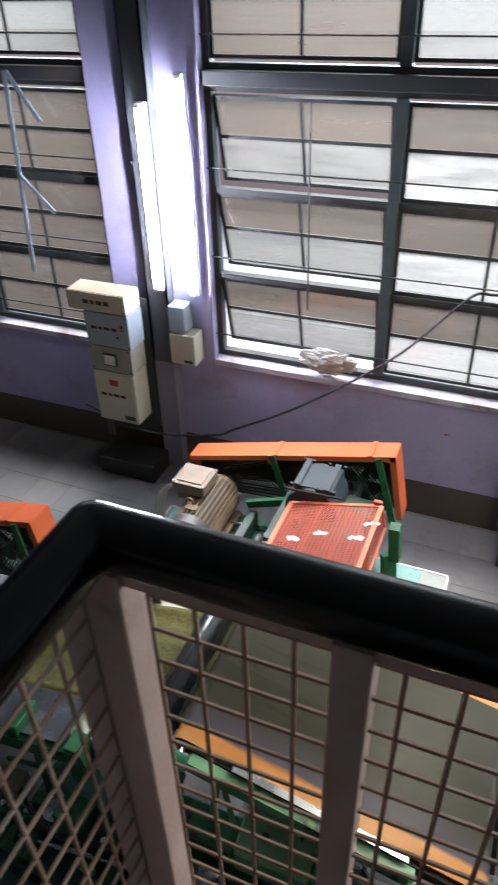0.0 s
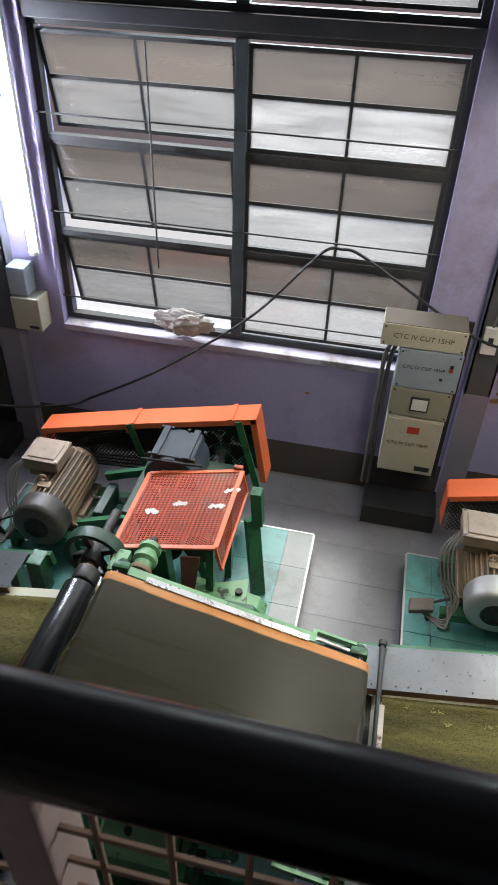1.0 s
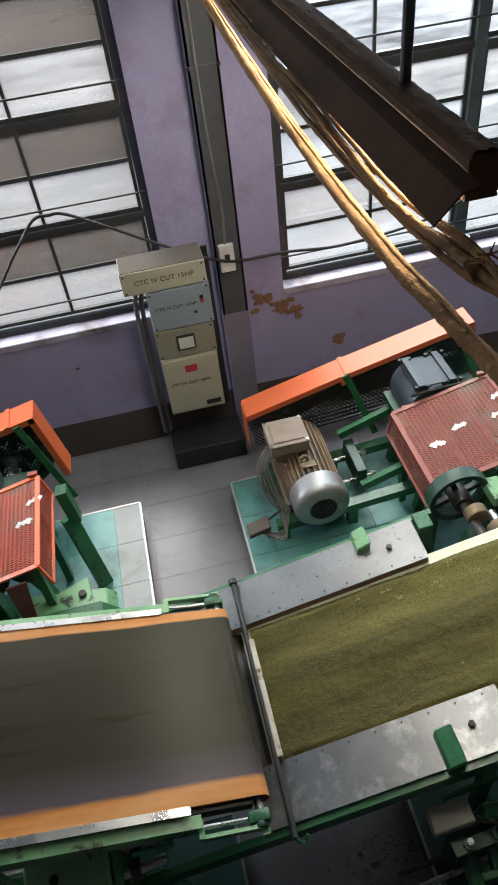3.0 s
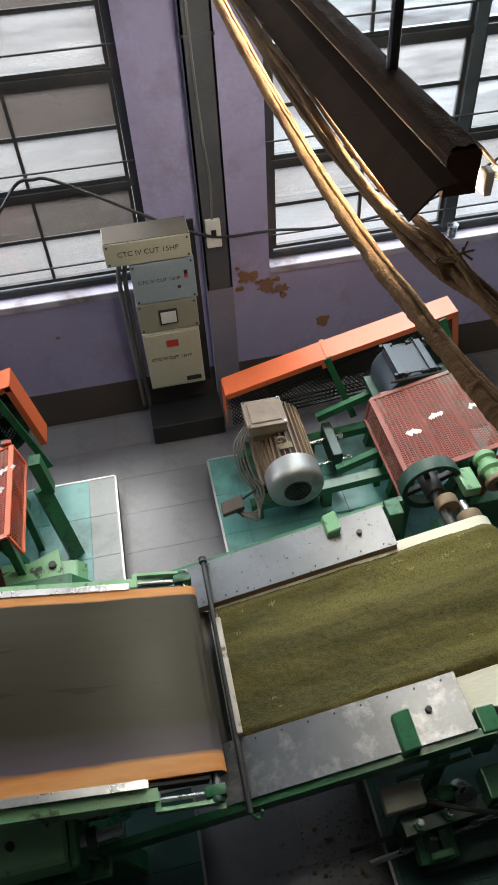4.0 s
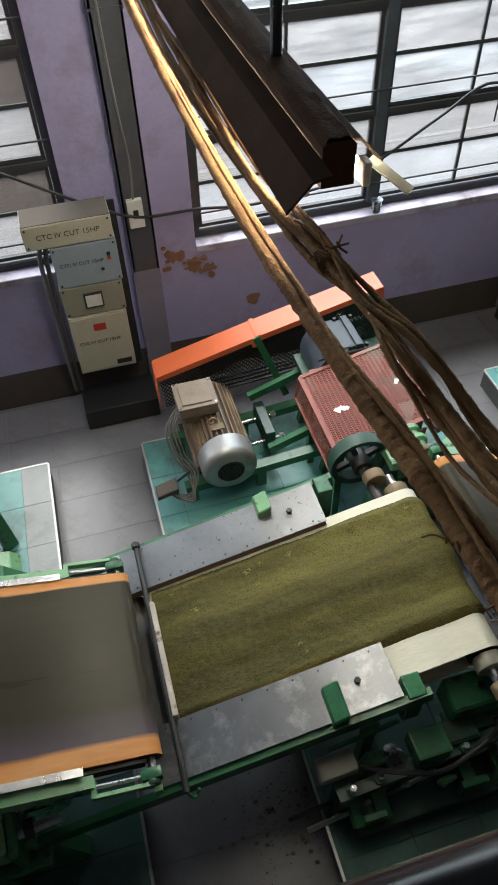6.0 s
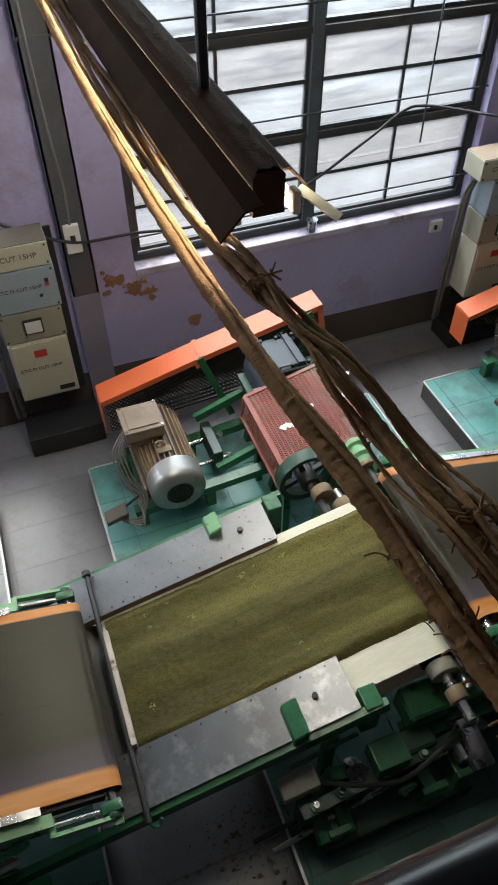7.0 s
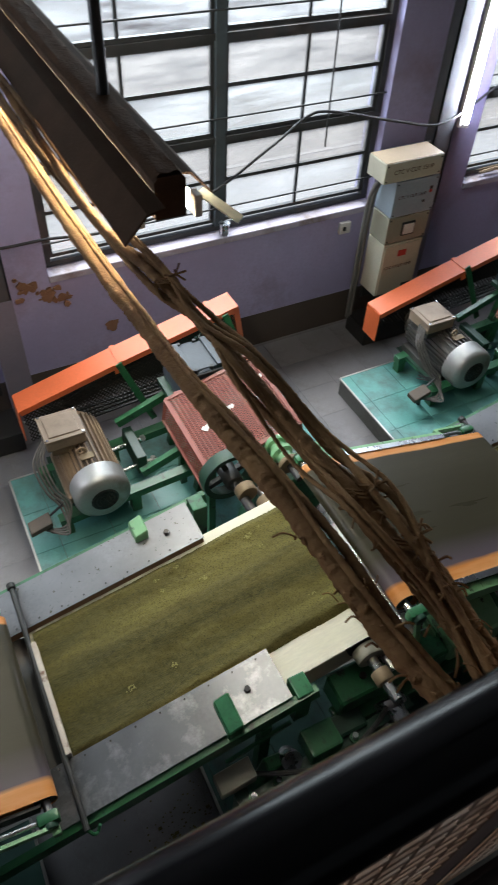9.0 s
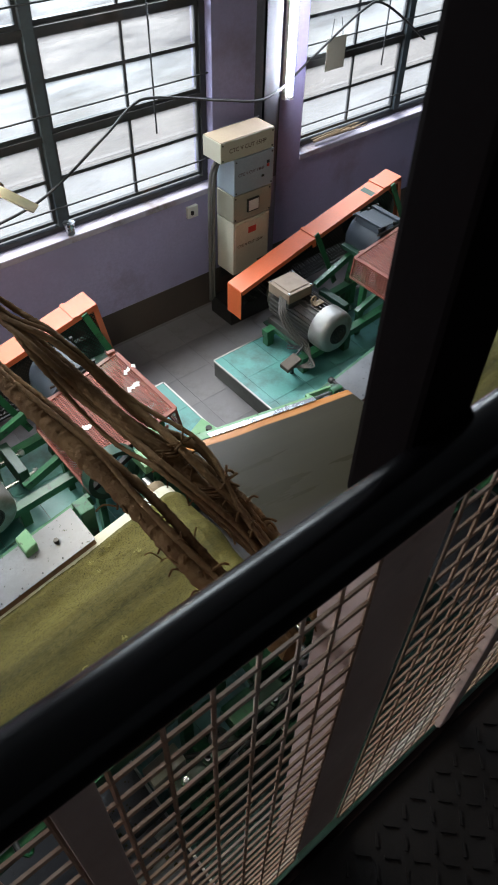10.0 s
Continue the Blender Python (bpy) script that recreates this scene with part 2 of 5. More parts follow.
BELT_WHITE = surface("white_conveyor_belt", (0.72, 0.7, 0.56), (0.6, 0.58, 0.42), 0.4, stain=(0.4, 0.38, 0.2), stain_at=(0.6, 0.8), scale=3, stretch=(0.3, 2, 1))
RUST = surface("rusted_bare_plaster", (0.3, 0.165, 0.1), (0.17, 0.08, 0.045), 0.9, scale=12, grain=80)
PLASTIC_BAG = surface("crumpled_plastic", (0.55, 0.53, 0.5), (0.4, 0.38, 0.36), 0.35)
TWINE = surface("dry_twigs", (0.3, 0.22, 0.14), None, 0.9)



def translucent_sheet(name, colour):
    """A thin pale plastic that lets light through from behind."""
    m = bpy.data.materials.new(name)
    m.use_nodes = True
    nt = m.node_tree
    nt.nodes.remove(nt.nodes["Principled BSDF"])
    co = nt.nodes.new("ShaderNodeTexCoord").outputs["Object"]
    col = ramp(nt, fractal(nt, co, 30.0), tuple(c * 0.8 for c in colour), colour)
    mix = nt.nodes.new("ShaderNodeMixShader")
    mix.inputs[0].default_value = 0.55
    for i, kind in enumerate(("ShaderNodeBsdfDiffuse", "ShaderNodeBsdfTranslucent")):
        n = nt.nodes.new(kind)
        nt.links.new(col, n.inputs["Color"])
        nt.links.new(n.outputs[0], mix.inputs[1 + i])
    nt.links.new(mix.outputs[0], nt.nodes["Material Output"].inputs[0])
    return m


PALE_STRIP = translucent_sheet("pale_plastic_strip", (0.85, 0.83, 0.74))


def coated_belt():
    """An orange belt whose middle is coated with a dull grey-green film, up to an uneven border near each edge."""
    m = surface("filmed_orange_belt", (0.046, 0.041, 0.026), (0.031, 0.028, 0.017), 0.3, edge=(0.3, 0.7), scale=2.6, grain=40, bump=0.03, stretch=(0.12, 2.5, 1), spec=0.13)
    nt = m.node_tree
    b = nt.nodes["Principled BSDF"]
    film = b.inputs["Base Color"].links[0].from_socket
    co = nt.nodes.new("ShaderNodeTexCoord").outputs["Object"]
    sep = nt.nodes.new("ShaderNodeSeparateXYZ")
    nt.links.new(co, sep.inputs[0])
    add = nt.nodes.new("ShaderNodeMath")
    add.operation = "MULTIPLY_ADD"
    nt.links.new(fractal(nt, co, 6.0, 4.0, 0.5, (0.5, 3, 1)), add.inputs[0])
    add.inputs[1].default_value = 0.035
    nt.links.new(sep.outputs[1], add.inputs[2])
    near = band(nt, add.outputs[0], -0.335, -0.355)
    far = band(nt, add.outputs[0], 0.340, 0.350)
    orange = ramp(nt, fractal(nt, co, 5.0, 4.0, 0.6, (0.4, 3, 1)), (0.52, 0.2, 0.05), (0.62, 0.3, 0.12))
    col = blend(nt, near, film, orange)
    col = blend(nt, far, col, orange)
    violet = band(nt, add.outputs[0], -0.2, -0.33)
    col2 = blend(nt, violet, film, (0.085, 0.068, 0.078))
    nt.links.new(col2, [n for n in nt.nodes if n.type == "MIX" and n.outputs[2].links and n.inputs[7].links and n.inputs[7].links[0].from_socket == orange][0].inputs[6])
    nt.links.new(col, b.inputs["Base Color"])
    return m


BELT_FILM = coated_belt()

# ---- building blocks ----
ORIGIN = {}


def thing(name, at, label, category, group="", kind=""):
    ob = new(name)
    ob.empty_display_size = 0.1
    ob.location = at
    ORIGIN[ob.name] = Vector(at)
    return tagged(ob, label, category, group, kind)


def part(name, bm, material, parent=None, label="", smooth=False):
    """Links a bmesh given in world metres as one mesh object under a thing or a part."""
    off = ORIGIN[parent.name] if parent else Vector((0, 0, 0))
    if not parent:
        lo = [min(v.co[i] for v in bm.verts) for i in range(3)]
        hi = [max(v.co[i] for v in bm.verts) for i in range(3)]
        off = Vector(((lo[0] + hi[0]) / 2, (lo[1] + hi[1]) / 2, lo[2]))
    bmesh.ops.recalc_face_normals(bm, faces=bm.faces)
    bmesh.ops.translate(bm, verts=bm.verts, vec=-off)
    me = bpy.data.meshes.new(name)
    bm.to_mesh(me)
    bm.free()
    if smooth:
        me.shade_smooth()
        me.set_sharp_from_angle(angle=radians(40))
    me.materials.append(material)
    ob = new(name, me)
    if parent:
        ob.parent = parent
    else:
        ob.location = off
    ORIGIN[ob.name] = off
    return tagged(ob, label) if label else ob


def B():
    return bmesh.new()


def box(bm, x0, x1, y0, y1, z0, z1, bev=0.0):
    vs = [bm.verts.new((x, y, z)) for x in (x0, x1) for y in (y0, y1) for z in (z0, z1)]
    fs = [bm.faces.new([vs[i] for i in q]) for q in ((0, 1, 3, 2), (4, 6, 7, 5), (0, 4, 5, 1), (2, 3, 7, 6), (0, 2, 6, 4), (1, 5, 7, 3))]
    if bev:
        es = list({e for f in fs for e in f.edges})
        bmesh.ops.bevel(bm, geom=es, offset=bev, segments=2, profile=0.6, affect="EDGES")
    return bm


def prism(bm, poly, y0, y1, axis="y", bev=0.0):
    """A polygon given in the two other axes, pushed along one axis."""
    def at(a, b, c):
        return {"y": (a, c, b), "x": (c, a, b), "z": (a, b, c)}[axis]
    lo, hi = [bm.verts.new(at(a, b, y0)) for a, b in poly], [bm.verts.new(at(a, b, y1)) for a, b in poly]
    n = len(poly)
    fs = [bm.faces.new(lo), bm.faces.new(hi[::-1])] + [bm.faces.new((lo[i], lo[(i + 1) % n], hi[(i + 1) % n], hi[i])) for i in range(n)]
    if bev:
        bmesh.ops.bevel(bm, geom=list({e for f in fs for e in f.edges}), offset=bev, segments=1, affect="EDGES")
    return bm


def tube(bm, pts, r, n=10, closed=False, radii=None):
    """A round bar swept along points, with capped ends."""
    pts = [Vector(p) for p in pts]
    rings = []
    side = None
    for i, p in enumerate(pts):
        d = (pts[min(i + 1, len(pts) - 1)] - pts[max(i - 1, 0)]).normalized()
        side = side - d * side.dot(d) if side else d.orthogonal()
        side.normalize()
        up = d.cross(side)
        rr = radii[i] if radii else r
        rings.append([bm.verts.new(p + (side * math.cos(a) + up * math.sin(a)) * rr) for a in (2 * math.pi * k / n for k in range(n))])
    for a, b in zip(rings, rings[1:]):
        for k in range(n):
            bm.faces.new((a[k], a[(k + 1) % n], b[(k + 1) % n], b[k]))
    bm.faces.new(rings[0][::-1]), bm.faces.new(rings[-1])
    return bm


def cyl(bm, a, b, r, n=24, bev=0.0):
    """A capped cylinder; bev rounds its rims."""
    a, b = Vector(a), Vector(b)
    d = (b - a).normalized()
    if bev:
        return tube(bm, [a, a + d * bev * 0.3, a + d * bev, b - d * bev, b - d * bev * 0.3, b], r, n, radii=[r - bev, r - bev * 0.3, r, r, r - bev * 0.3, r - bev])
    return tube(bm, [a, b], r, n)


def bar(bm, a, b, w, h, up=(0, 0, 1)):
    """A flat or square bar from a to b, w across and h along up."""
    a, b = Vector(a), Vector(b)
    d = (b - a).normalized()
    s = d.cross(Vector(up)).normalized()
    u = s.cross(d)
    q = [[bm.verts.new(p + s * sx * w / 2 + u * sz * h / 2) for sx, sz in ((-1, -1), (1, -1), (1, 1), (-1, 1))] for p in (a, b)]
    bm.faces.new(q[0][::-1]), bm.faces.new(q[1])
    for k in range(4):
        bm.faces.new((q[0][k], q[0][(k + 1) % 4], q[1][(k + 1) % 4], q[1][k]))
    return bm


def spline(pts, n=8):
    """A smooth line through points."""
    pts = [Vector(p) for p in pts]
    out = []
    for i in range(len(pts) - 1):
        p0, p1, p2, p3 = pts[max(i - 1, 0)], pts[i], pts[i + 1], pts[min(i + 2, len(pts) - 1)]
        for k in range(n):
            t = k / n
            out.append(0.5 * (2 * p1 + (p2 - p0) * t + (2 * p0 - 5 * p1 + 4 * p2 - p3) * t * t + (3 * p1 - p0 - 3 * p2 + p3) * t ** 3))
    return out + [pts[-1]]


def lattice(bm, o, u, v, nu, nv, w=0.0022):
    """Expanded metal: a sheet of diamonds between the corner o and the edges u and v, of flat strands."""
    o, u, v = Vector(o), Vector(u), Vector(v)
    nrm = u.cross(v).normalized()
    for i in range(nu):
        for j in range(nv):
            c = o + u * ((i + 0.5) / nu) + v * ((j + 0.5) / nv)
            du, dv = u / nu / 2, v / nv / 2
            corner = (c - du, c + dv, c + du, c - dv)
            for k in range(4):
                a, b = corner[k], corner[(k + 1) % 4]
                s = (b - a).cross(nrm).normalized() * w
                t = nrm * w * (1 if k % 2 else -1)
                q = [bm.verts.new(p) for p in (a - s - t, b - s + t, b + s + t, a + s - t)]
                bm.faces.new(q)
    return bm


def wire_grid(bm, o, u, v, step, r=0.0015):
    """Square woven wire in a rectangle."""
    o, u, v = Vector(o), Vector(u), Vector(v)
    for a, b in ((u, v), (v, u)):
        n = max(1, int(a.length / step))
        for i in range(n + 1):
            p = o + a * (i / n)
            tube(bm, [p, p + b], r, 5)
    return bm

# ---- structure ----
WINDOWS = [(-5.53, -3.10), (-2.295, 0.135), (0.865, 3.30), (4.175, 6.60)]
SILL_Z, HEAD_Z, UP0, UP1 = 1.05, 2.87, 2.955, 4.25


def solid(name, bm, material, label, category):
    return tagged(part(name, bm, material), label, category, kind="structure")


bm = B()
box(bm, -9, 11, 0, 0.23, 0.30, SILL_Z - 0.06)
edges = [-9] + [x for w in WINDOWS for x in w] + [11]
for x0, x1 in zip(edges[::2], edges[1::2]):
    box(bm, x0, x1, 0, 0.23, SILL_Z - 0.06, UP1)
box(bm, -9, 11, 0, 0.23, UP1, 5.0)
solid("wall_north", bm, WALL, "lilac painted plaster wall with tall steel windows", "wall")
solid("baseboard", box(B(), -9, 11, -0.004, 0.23, 0, 0.30), SKIRT, "dark brown painted skirting along the wall", "skirting")
solid("lintel_beam", box(B(), -9, 11, 0.02, 0.2, HEAD_Z, UP0, 0.008), COLUMN, "dark grey steel beam over the windows", "beam")
solid("wall_south", box(B(), -9, 11, -9.2, -9, 0, 5), CEILING, "plain grey far wall", "wall")
solid("wall_west", box(B(), -9.2, -9, -9.2, 0.23, 0, 5), CEILING, "plain grey end wall", "wall")
solid("wall_east", box(B(), 11, 11.2, -9.2, 0.23, 0, 5), CEILING, "plain grey end wall", "wall")
solid("ceiling", box(B(), -9.2, 11.2, -9.2, 0.23, 5, 5.15), CEILING, "plain grey ceiling", "ceiling")
floor = solid("floor", box(B(), -9.2, 11.2, -9.2, 0.23, -0.12, -0.004), GROUT, "grey ceramic tiled factory floor", "floor")
ground = B()
gv = [ground.verts.new(p) for p in ((-300, 0.24, -0.1), (300, 0.24, -0.1), (300, 600, -0.1), (-300, 600, -0.1))]
ground.faces.new(gv)
solid("ground", ground, OUT_GROUND, "pale concrete yard outside the windows", "ground")
lines = B()
for x in (2.55, 5.2):
    bar(lines, (x - 0.6, 0.55, -0.093), (x + 0.9, 1.9, -0.093), 0.035, 0.008)
bar(lines, (-9, 3.1, -0.093), (12, 3.1, -0.093), 0.06, 0.008)
solid("yard_marking", lines, WHITE_LINE, "white painted lines on the yard", "marking")
far_wall = B()
box(far_wall, -12, 14, 7.0, 7.25, -0.1, 2.6)
solid("yard_wall", far_wall, OUT_WALL, "plastered boundary wall across the yard", "wall")


def column(x, low):
    """Steel wall column: two flanges and a web, with a painted lower part."""
    t = thing("steel_column", (x, -0.06, 0), "dark grey painted steel wall column", "column", "columns", "structure")
    bm = B()
    box(bm, x - 0.08, x + 0.08, -0.1, -0.088, low, 4.9)
    box(bm, x - 0.005, x + 0.005, -0.088, -0.002, low, 4.9)
    box(bm, x - 0.08, x - 0.068, -0.1, -0.002, low, 4.9)
    box(bm, x + 0.068, x + 0.08, -0.1, -0.002, low, 4.9)
    part("shaft", bm, COLUMN, t)
    bm = box(B(), x - 0.082, x + 0.082, -0.102, -0.002, 0, low)
    part("lower_casing", bm, COLUMN_LOW, t, "mauve painted lower casing")
    bm = box(B(), x - 0.086, x + 0.086, -0.106, -0.004, 2.42, 2.435)
    part("splice_plate", bm, COLUMN, t)
    return t


for cx in (0.525, -2.68, 3.76):
    column(cx, 0.99)


def sash(parent, x0, x1, z0, z1, lean, glass):
    """A steel sash of two by two panes, hung at its top and leaning out by some degrees."""
    bm = B()
    w = 0.022
    box(bm, x0, x1, 0.085, 0.115, z1 - w, z1)
    box(bm, x0, x1, 0.085, 0.115, z0, z0 + w)
    box(bm, x0, x0 + w, 0.085, 0.115, z0 + w, z1 - w)
    box(bm, x1 - w, x1, 0.085, 0.115, z0 + w, z1 - w)
    zm, xm = (z0 + z1) / 2 + 0.02, (x0 + x1) / 2
    box(bm, x0 + w, x1 - w, 0.088, 0.112, zm - 0.011, zm + 0.011)
    box(bm, xm - 0.009, xm + 0.009, 0.09, 0.11, z0 + w, zm - 0.011)
    box(bm, xm - 0.009, xm + 0.009, 0.09, 0.11, zm + 0.011, z1 - w)
    s = part("sash", bm, FRAME_PAINT, parent)
    for k, (a, b, c, d) in enumerate(((x0 + w, xm - 0.009, zm + 0.011, z1 - w), (xm + 0.009, x1 - w, zm + 0.011, z1 - w),
                                      (x0 + w, xm - 0.009, z0 + w, zm - 0.011), (xm + 0.009, x1 - w, z0 + w, zm - 0.011))):
        p = part("pane", box(B(), a, b, 0.098, 0.102, c, d), glass[k // 2], s)
        p.visible_shadow = False
    if lean:
        m = Matrix.Translation((0, 0.1, z1)) @ Matrix.Rotation(radians(lean), 4, "X") @ Matrix.Translation((0, -0.1, -z1))
        o = ORIGIN[parent.name]
        s.matrix_basis = Matrix.Translation(-o) @ m @ Matrix.Translation(o)
    return s


def window(name, x0, x1, looks, leans, rows=3, z0=SILL_Z, z1=HEAD_Z):
    wd = thing(name, ((x0 + x1) / 2, 0.1, z0), "dark steel factory window with dusty glass panes", "window", "windows", "structure")
    xm = (x0 + x1) / 2
    bm = B()
    box(bm, x0, x0 + 0.045, 0.07, 0.13, z0, z1)
    box(bm, x1 - 0.045, x1, 0.07, 0.13, z0, z1)
    box(bm, x0 + 0.045, x1 - 0.045, 0.07, 0.13, z0, z0 + 0.035)
    box(bm, x0 + 0.045, x1 - 0.045, 0.07, 0.13, z1 - 0.035, z1)
    part("window_frame", bm, FRAME_PAINT, wd)
    part("mullion", box(B(), xm - 0.035, xm + 0.035, 0.06, 0.13, z0 + 0.035, z1 - 0.035, 0.004), FRAME_BLUE, wd, "blue-grey painted mullion")
    h = (z1 - z0 - 0.07) / rows
    for i in range(1, rows):
        for a, b in ((x0 + 0.045, xm - 0.035), (xm + 0.035, x1 - 0.045)):
            part("transom", box(B(), a, b, 0.068, 0.128, z0 + 0.035 + h * i - 0.017, z0 + 0.035 + h * i + 0.017), FRAME_PAINT, wd)
    for side, (a, b) in enumerate(((x0 + 0.047, xm - 0.037), (xm + 0.037, x1 - 0.047))):
        for i in range(rows):
            zb = z0 + 0.035 + h * i
            sash(wd, a, b, zb + 0.02, zb + h - 0.02, leans[side][i], looks[side])
    for i in range(rows):
        bm = tube(B(), [(x0 - 0.0, 0.045, z0 + 0.035 + h * (i + 0.24)), (x1, 0.045, z0 + 0.035 + h * (i + 0.24))], 0.006, 8)
        part("guard_rod", bm, FRAME_PAINT, wd)
    return wd


DU, MI, CL, LO = PANE_DUSTY, PANE_MID, PANE_CLEAR, PANE_LOW
window("window_1", *WINDOWS[0], ((DU, DU), (DU, DU)), ((0, 0, 0), (0, 0, 0)))
window("window_2", *WINDOWS[1], ((DU, LO), (DU, MI)), ((13, 14, 13), (0, 0, 0)))
window("window_3", *WINDOWS[2], ((MI, CL), (MI, CL)), ((0, 0, 0), (0, 0, 2)))
window("window_4", *WINDOWS[3], ((MI, CL), (MI, CL)), ((0, 0, 0), (0, 0, 0)))
for i, w in enumerate(WINDOWS):
    window("window_%d" % (i + 5), *w, ((DU, DU), (DU, LO)) if i < 2 else ((MI, MI), (MI, MI)), ((0, 0), (0, 0)), 2, UP0, UP1)
for x0, x1 in WINDOWS:
    bm = B()
    prism(bm, [(-0.012, SILL_Z - 0.065), (0.068, SILL_Z - 0.06), (0.068, SILL_Z), (-0.012, SILL_Z - 0.018)], x0 + 0.002, x1 - 0.002, "x", 0.004)
    solid("window_sill", bm, SILL, "chipped lilac-white plaster window sill", "sill")
    solid("outer_sill", box(B(), x0 + 0.002, x1 - 0.002, 0.132, 0.26, SILL_Z - 0.06, SILL_Z - 0.01), SILL, "plaster outer window sill", "sill")


# ---- plinths ----
def plinth(x0, x1, y0, y1, border, paint=None):
    """A raised machine base: tiled top painted turquoise, with pale border tiles and a steel edge."""
    t = thing("machine_plinth", ((x0 + x1) / 2, (y0 + y1) / 2, 0), "turquoise painted tiled machine plinth on the floor", "plinth", "machine plinths", "structure")
    part("body", box(B(), x0, x1, y0, y1, 0, 0.139), PLINTH_SIDE, t)
    bm = B()
    bar(bm, (x0 - 0.004, y0, 0.144), (x0 - 0.004, y1, 0.144), 0.012, 0.012)
    bar(bm, (x1 + 0.004, y0, 0.144), (x1 + 0.004, y1, 0.144), 0.012, 0.012)
    bar(bm, (x0, y1 + 0.004, 0.144), (x1, y1 + 0.004, 0.144), 0.012, 0.012)
    part("edge_trim", bm, METAL_EDGE, t, "worn metal edge trim")
    ny = int((y1 - y0) / 0.305) + 1
    nx = int((x1 - x0) / 0.305) + 1
    for i in range(nx):
        for j in range(ny):
            xb, yb = x1 - 0.003 - i * 0.305 + (0.14 if border and i else 0), y1 - j * 0.305
            xa = max(xb - (0.163 if border and i == 0 else 0.302), x0 + 0.003)
            xb = min(xb, x1 - 0.003)
            ya = max(yb - 0.302, y0)
            if xb - xa < 0.02 or yb - ya < 0.02:
                continue
            part("tile", box(B(), xa, xb, ya, yb, 0.1385, 0.147), PLINTH_TILE if border and i == 0 else paint or CYAN, t)
    return t


plinth(-2.37, -0.345, -1.75, -0.735, True)
plinth(0.262, 2.25, -1.75, -0.75, False)
plinth(2.692, 4.9, -1.75, -0.78, False)
# the three plinths nearest the walkway take the darker green
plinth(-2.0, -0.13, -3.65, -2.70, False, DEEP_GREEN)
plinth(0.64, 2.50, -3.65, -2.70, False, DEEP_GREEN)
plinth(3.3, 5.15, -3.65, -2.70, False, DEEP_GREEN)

# ---- drives ----
moved = []


def motor(x=0.705, y0=-1.37, y1=-0.80, z=0.435):
    """A finned electric motor, its fan cover towards the walkway."""
    t = thing("electric_motor", (x, (y0 + y1) / 2, z - 0.16), "dusty brown finned electric motor with silver fan cover", "motor", "drive motors")
    r = 0.135
    # darker than the fins, so the gaps between them look shaded
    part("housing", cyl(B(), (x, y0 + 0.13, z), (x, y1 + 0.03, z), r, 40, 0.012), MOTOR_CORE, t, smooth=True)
    for k in range(30):
        a = 2 * math.pi * (k + 0.5) / 30
        bm = B()
        c, s = math.cos(a), math.sin(a)
        bar(bm, (x + c * (r + 0.008), y0 + 0.14, z + s * (r + 0.008)), (x + c * (r + 0.008), y1 + 0.02, z + s * (r + 0.008)), 0.007, 0.028, (c, 0, s))
        part("fin", bm, MOTOR_BROWN, t)
    fc = B()
    tube(fc, [(x, y0 + 0.145, z), (x, y0 + 0.045, z), (x, y0 + 0.02, z), (x, y0 + 0.006, z), (x, y0, z)], 0.16, 40, radii=[0.163, 0.163, 0.157, 0.14, 0.118])
    cover = part("fan_cover", fc, MOTOR_SILVER, t, "silver painted fan cover", smooth=True)
    gr = B()
    for rr in (0.03, 0.052, 0.074):
        tube(gr, [(x + rr * math.cos(2 * math.pi * k / 24), y0 - 0.004, z + rr * math.sin(2 * math.pi * k / 24)) for k in range(25)], 0.0035, 5)
    for k in range(6):
        a = math.pi * k / 6
        bar(gr, (x - 0.075 * math.cos(a), y0 - 0.003, z - 0.075 * math.sin(a)), (x + 0.075 * math.cos(a), y0 - 0.003, z + 0.075 * math.sin(a)), 0.004, 0.004)
    part("fan_grille", gr, CAST, cover)
    # no hole here: a black disc paints the shaded depth behind the grille
    part("fan_opening", cyl(B(), (x, y0 - 0.0015, z), (x, y0 + 0.004, z), 0.08, 32), RUBBER, cover, "black disc for the shaded air opening")
    part("end_shield", cyl(B(), (x, y1 + 0.03, z), (x, y1 + 0.075, z), 0.125, 36, 0.01), MOTOR_BROWN, t, smooth=True)
    part("shaft", cyl(B(), (x, y1 + 0.07, z), (x, y1 + 0.26, z), 0.022, 16), STEEL, t)
    part("pulley", cyl(B(), (x, y1 + 0.12, z), (x, y1 + 0.24, z), 0.075, 28, 0.006), CAST, t, "grooved cast pulley", smooth=True)
    xb, zb = x - 0.095, z + 0.16
    part("box_neck", box(B(), xb - 0.09, xb + 0.09, y1 - 0.23, y1 - 0.05, z + 0.1, zb + 0.01, 0.006), MOTOR_BROWN, t)
    tb = part("terminal_box", box(B(), xb - 0.115, xb + 0.115, y1 - 0.25, y1 - 0.03, zb, zb + 0.07, 0.012), MOTOR_BOX, t, "dusty beige terminal box")
    part("lid", box(B(), xb - 0.118, xb + 0.118, y1 - 0.253, y1 - 0.027, zb + 0.07, zb + 0.082, 0.005), MOTOR_BOX, tb)
    part("lid_panel", box(B(), xb - 0.09, xb + 0.09, y1 - 0.225, y1 - 0.055, zb + 0.08, zb + 0.09, 0.006), MOTOR_BOX, tb)
    for sx in (-1, 1):
        for yy in (y1 - 0.24, y1 - 0.04):
            part("bolt", cyl(B(), (xb + sx * 0.104, yy, zb + 0.08), (xb + sx * 0.104, yy, zb + 0.09), 0.008, 8), STEEL, tb)
    eye = B()
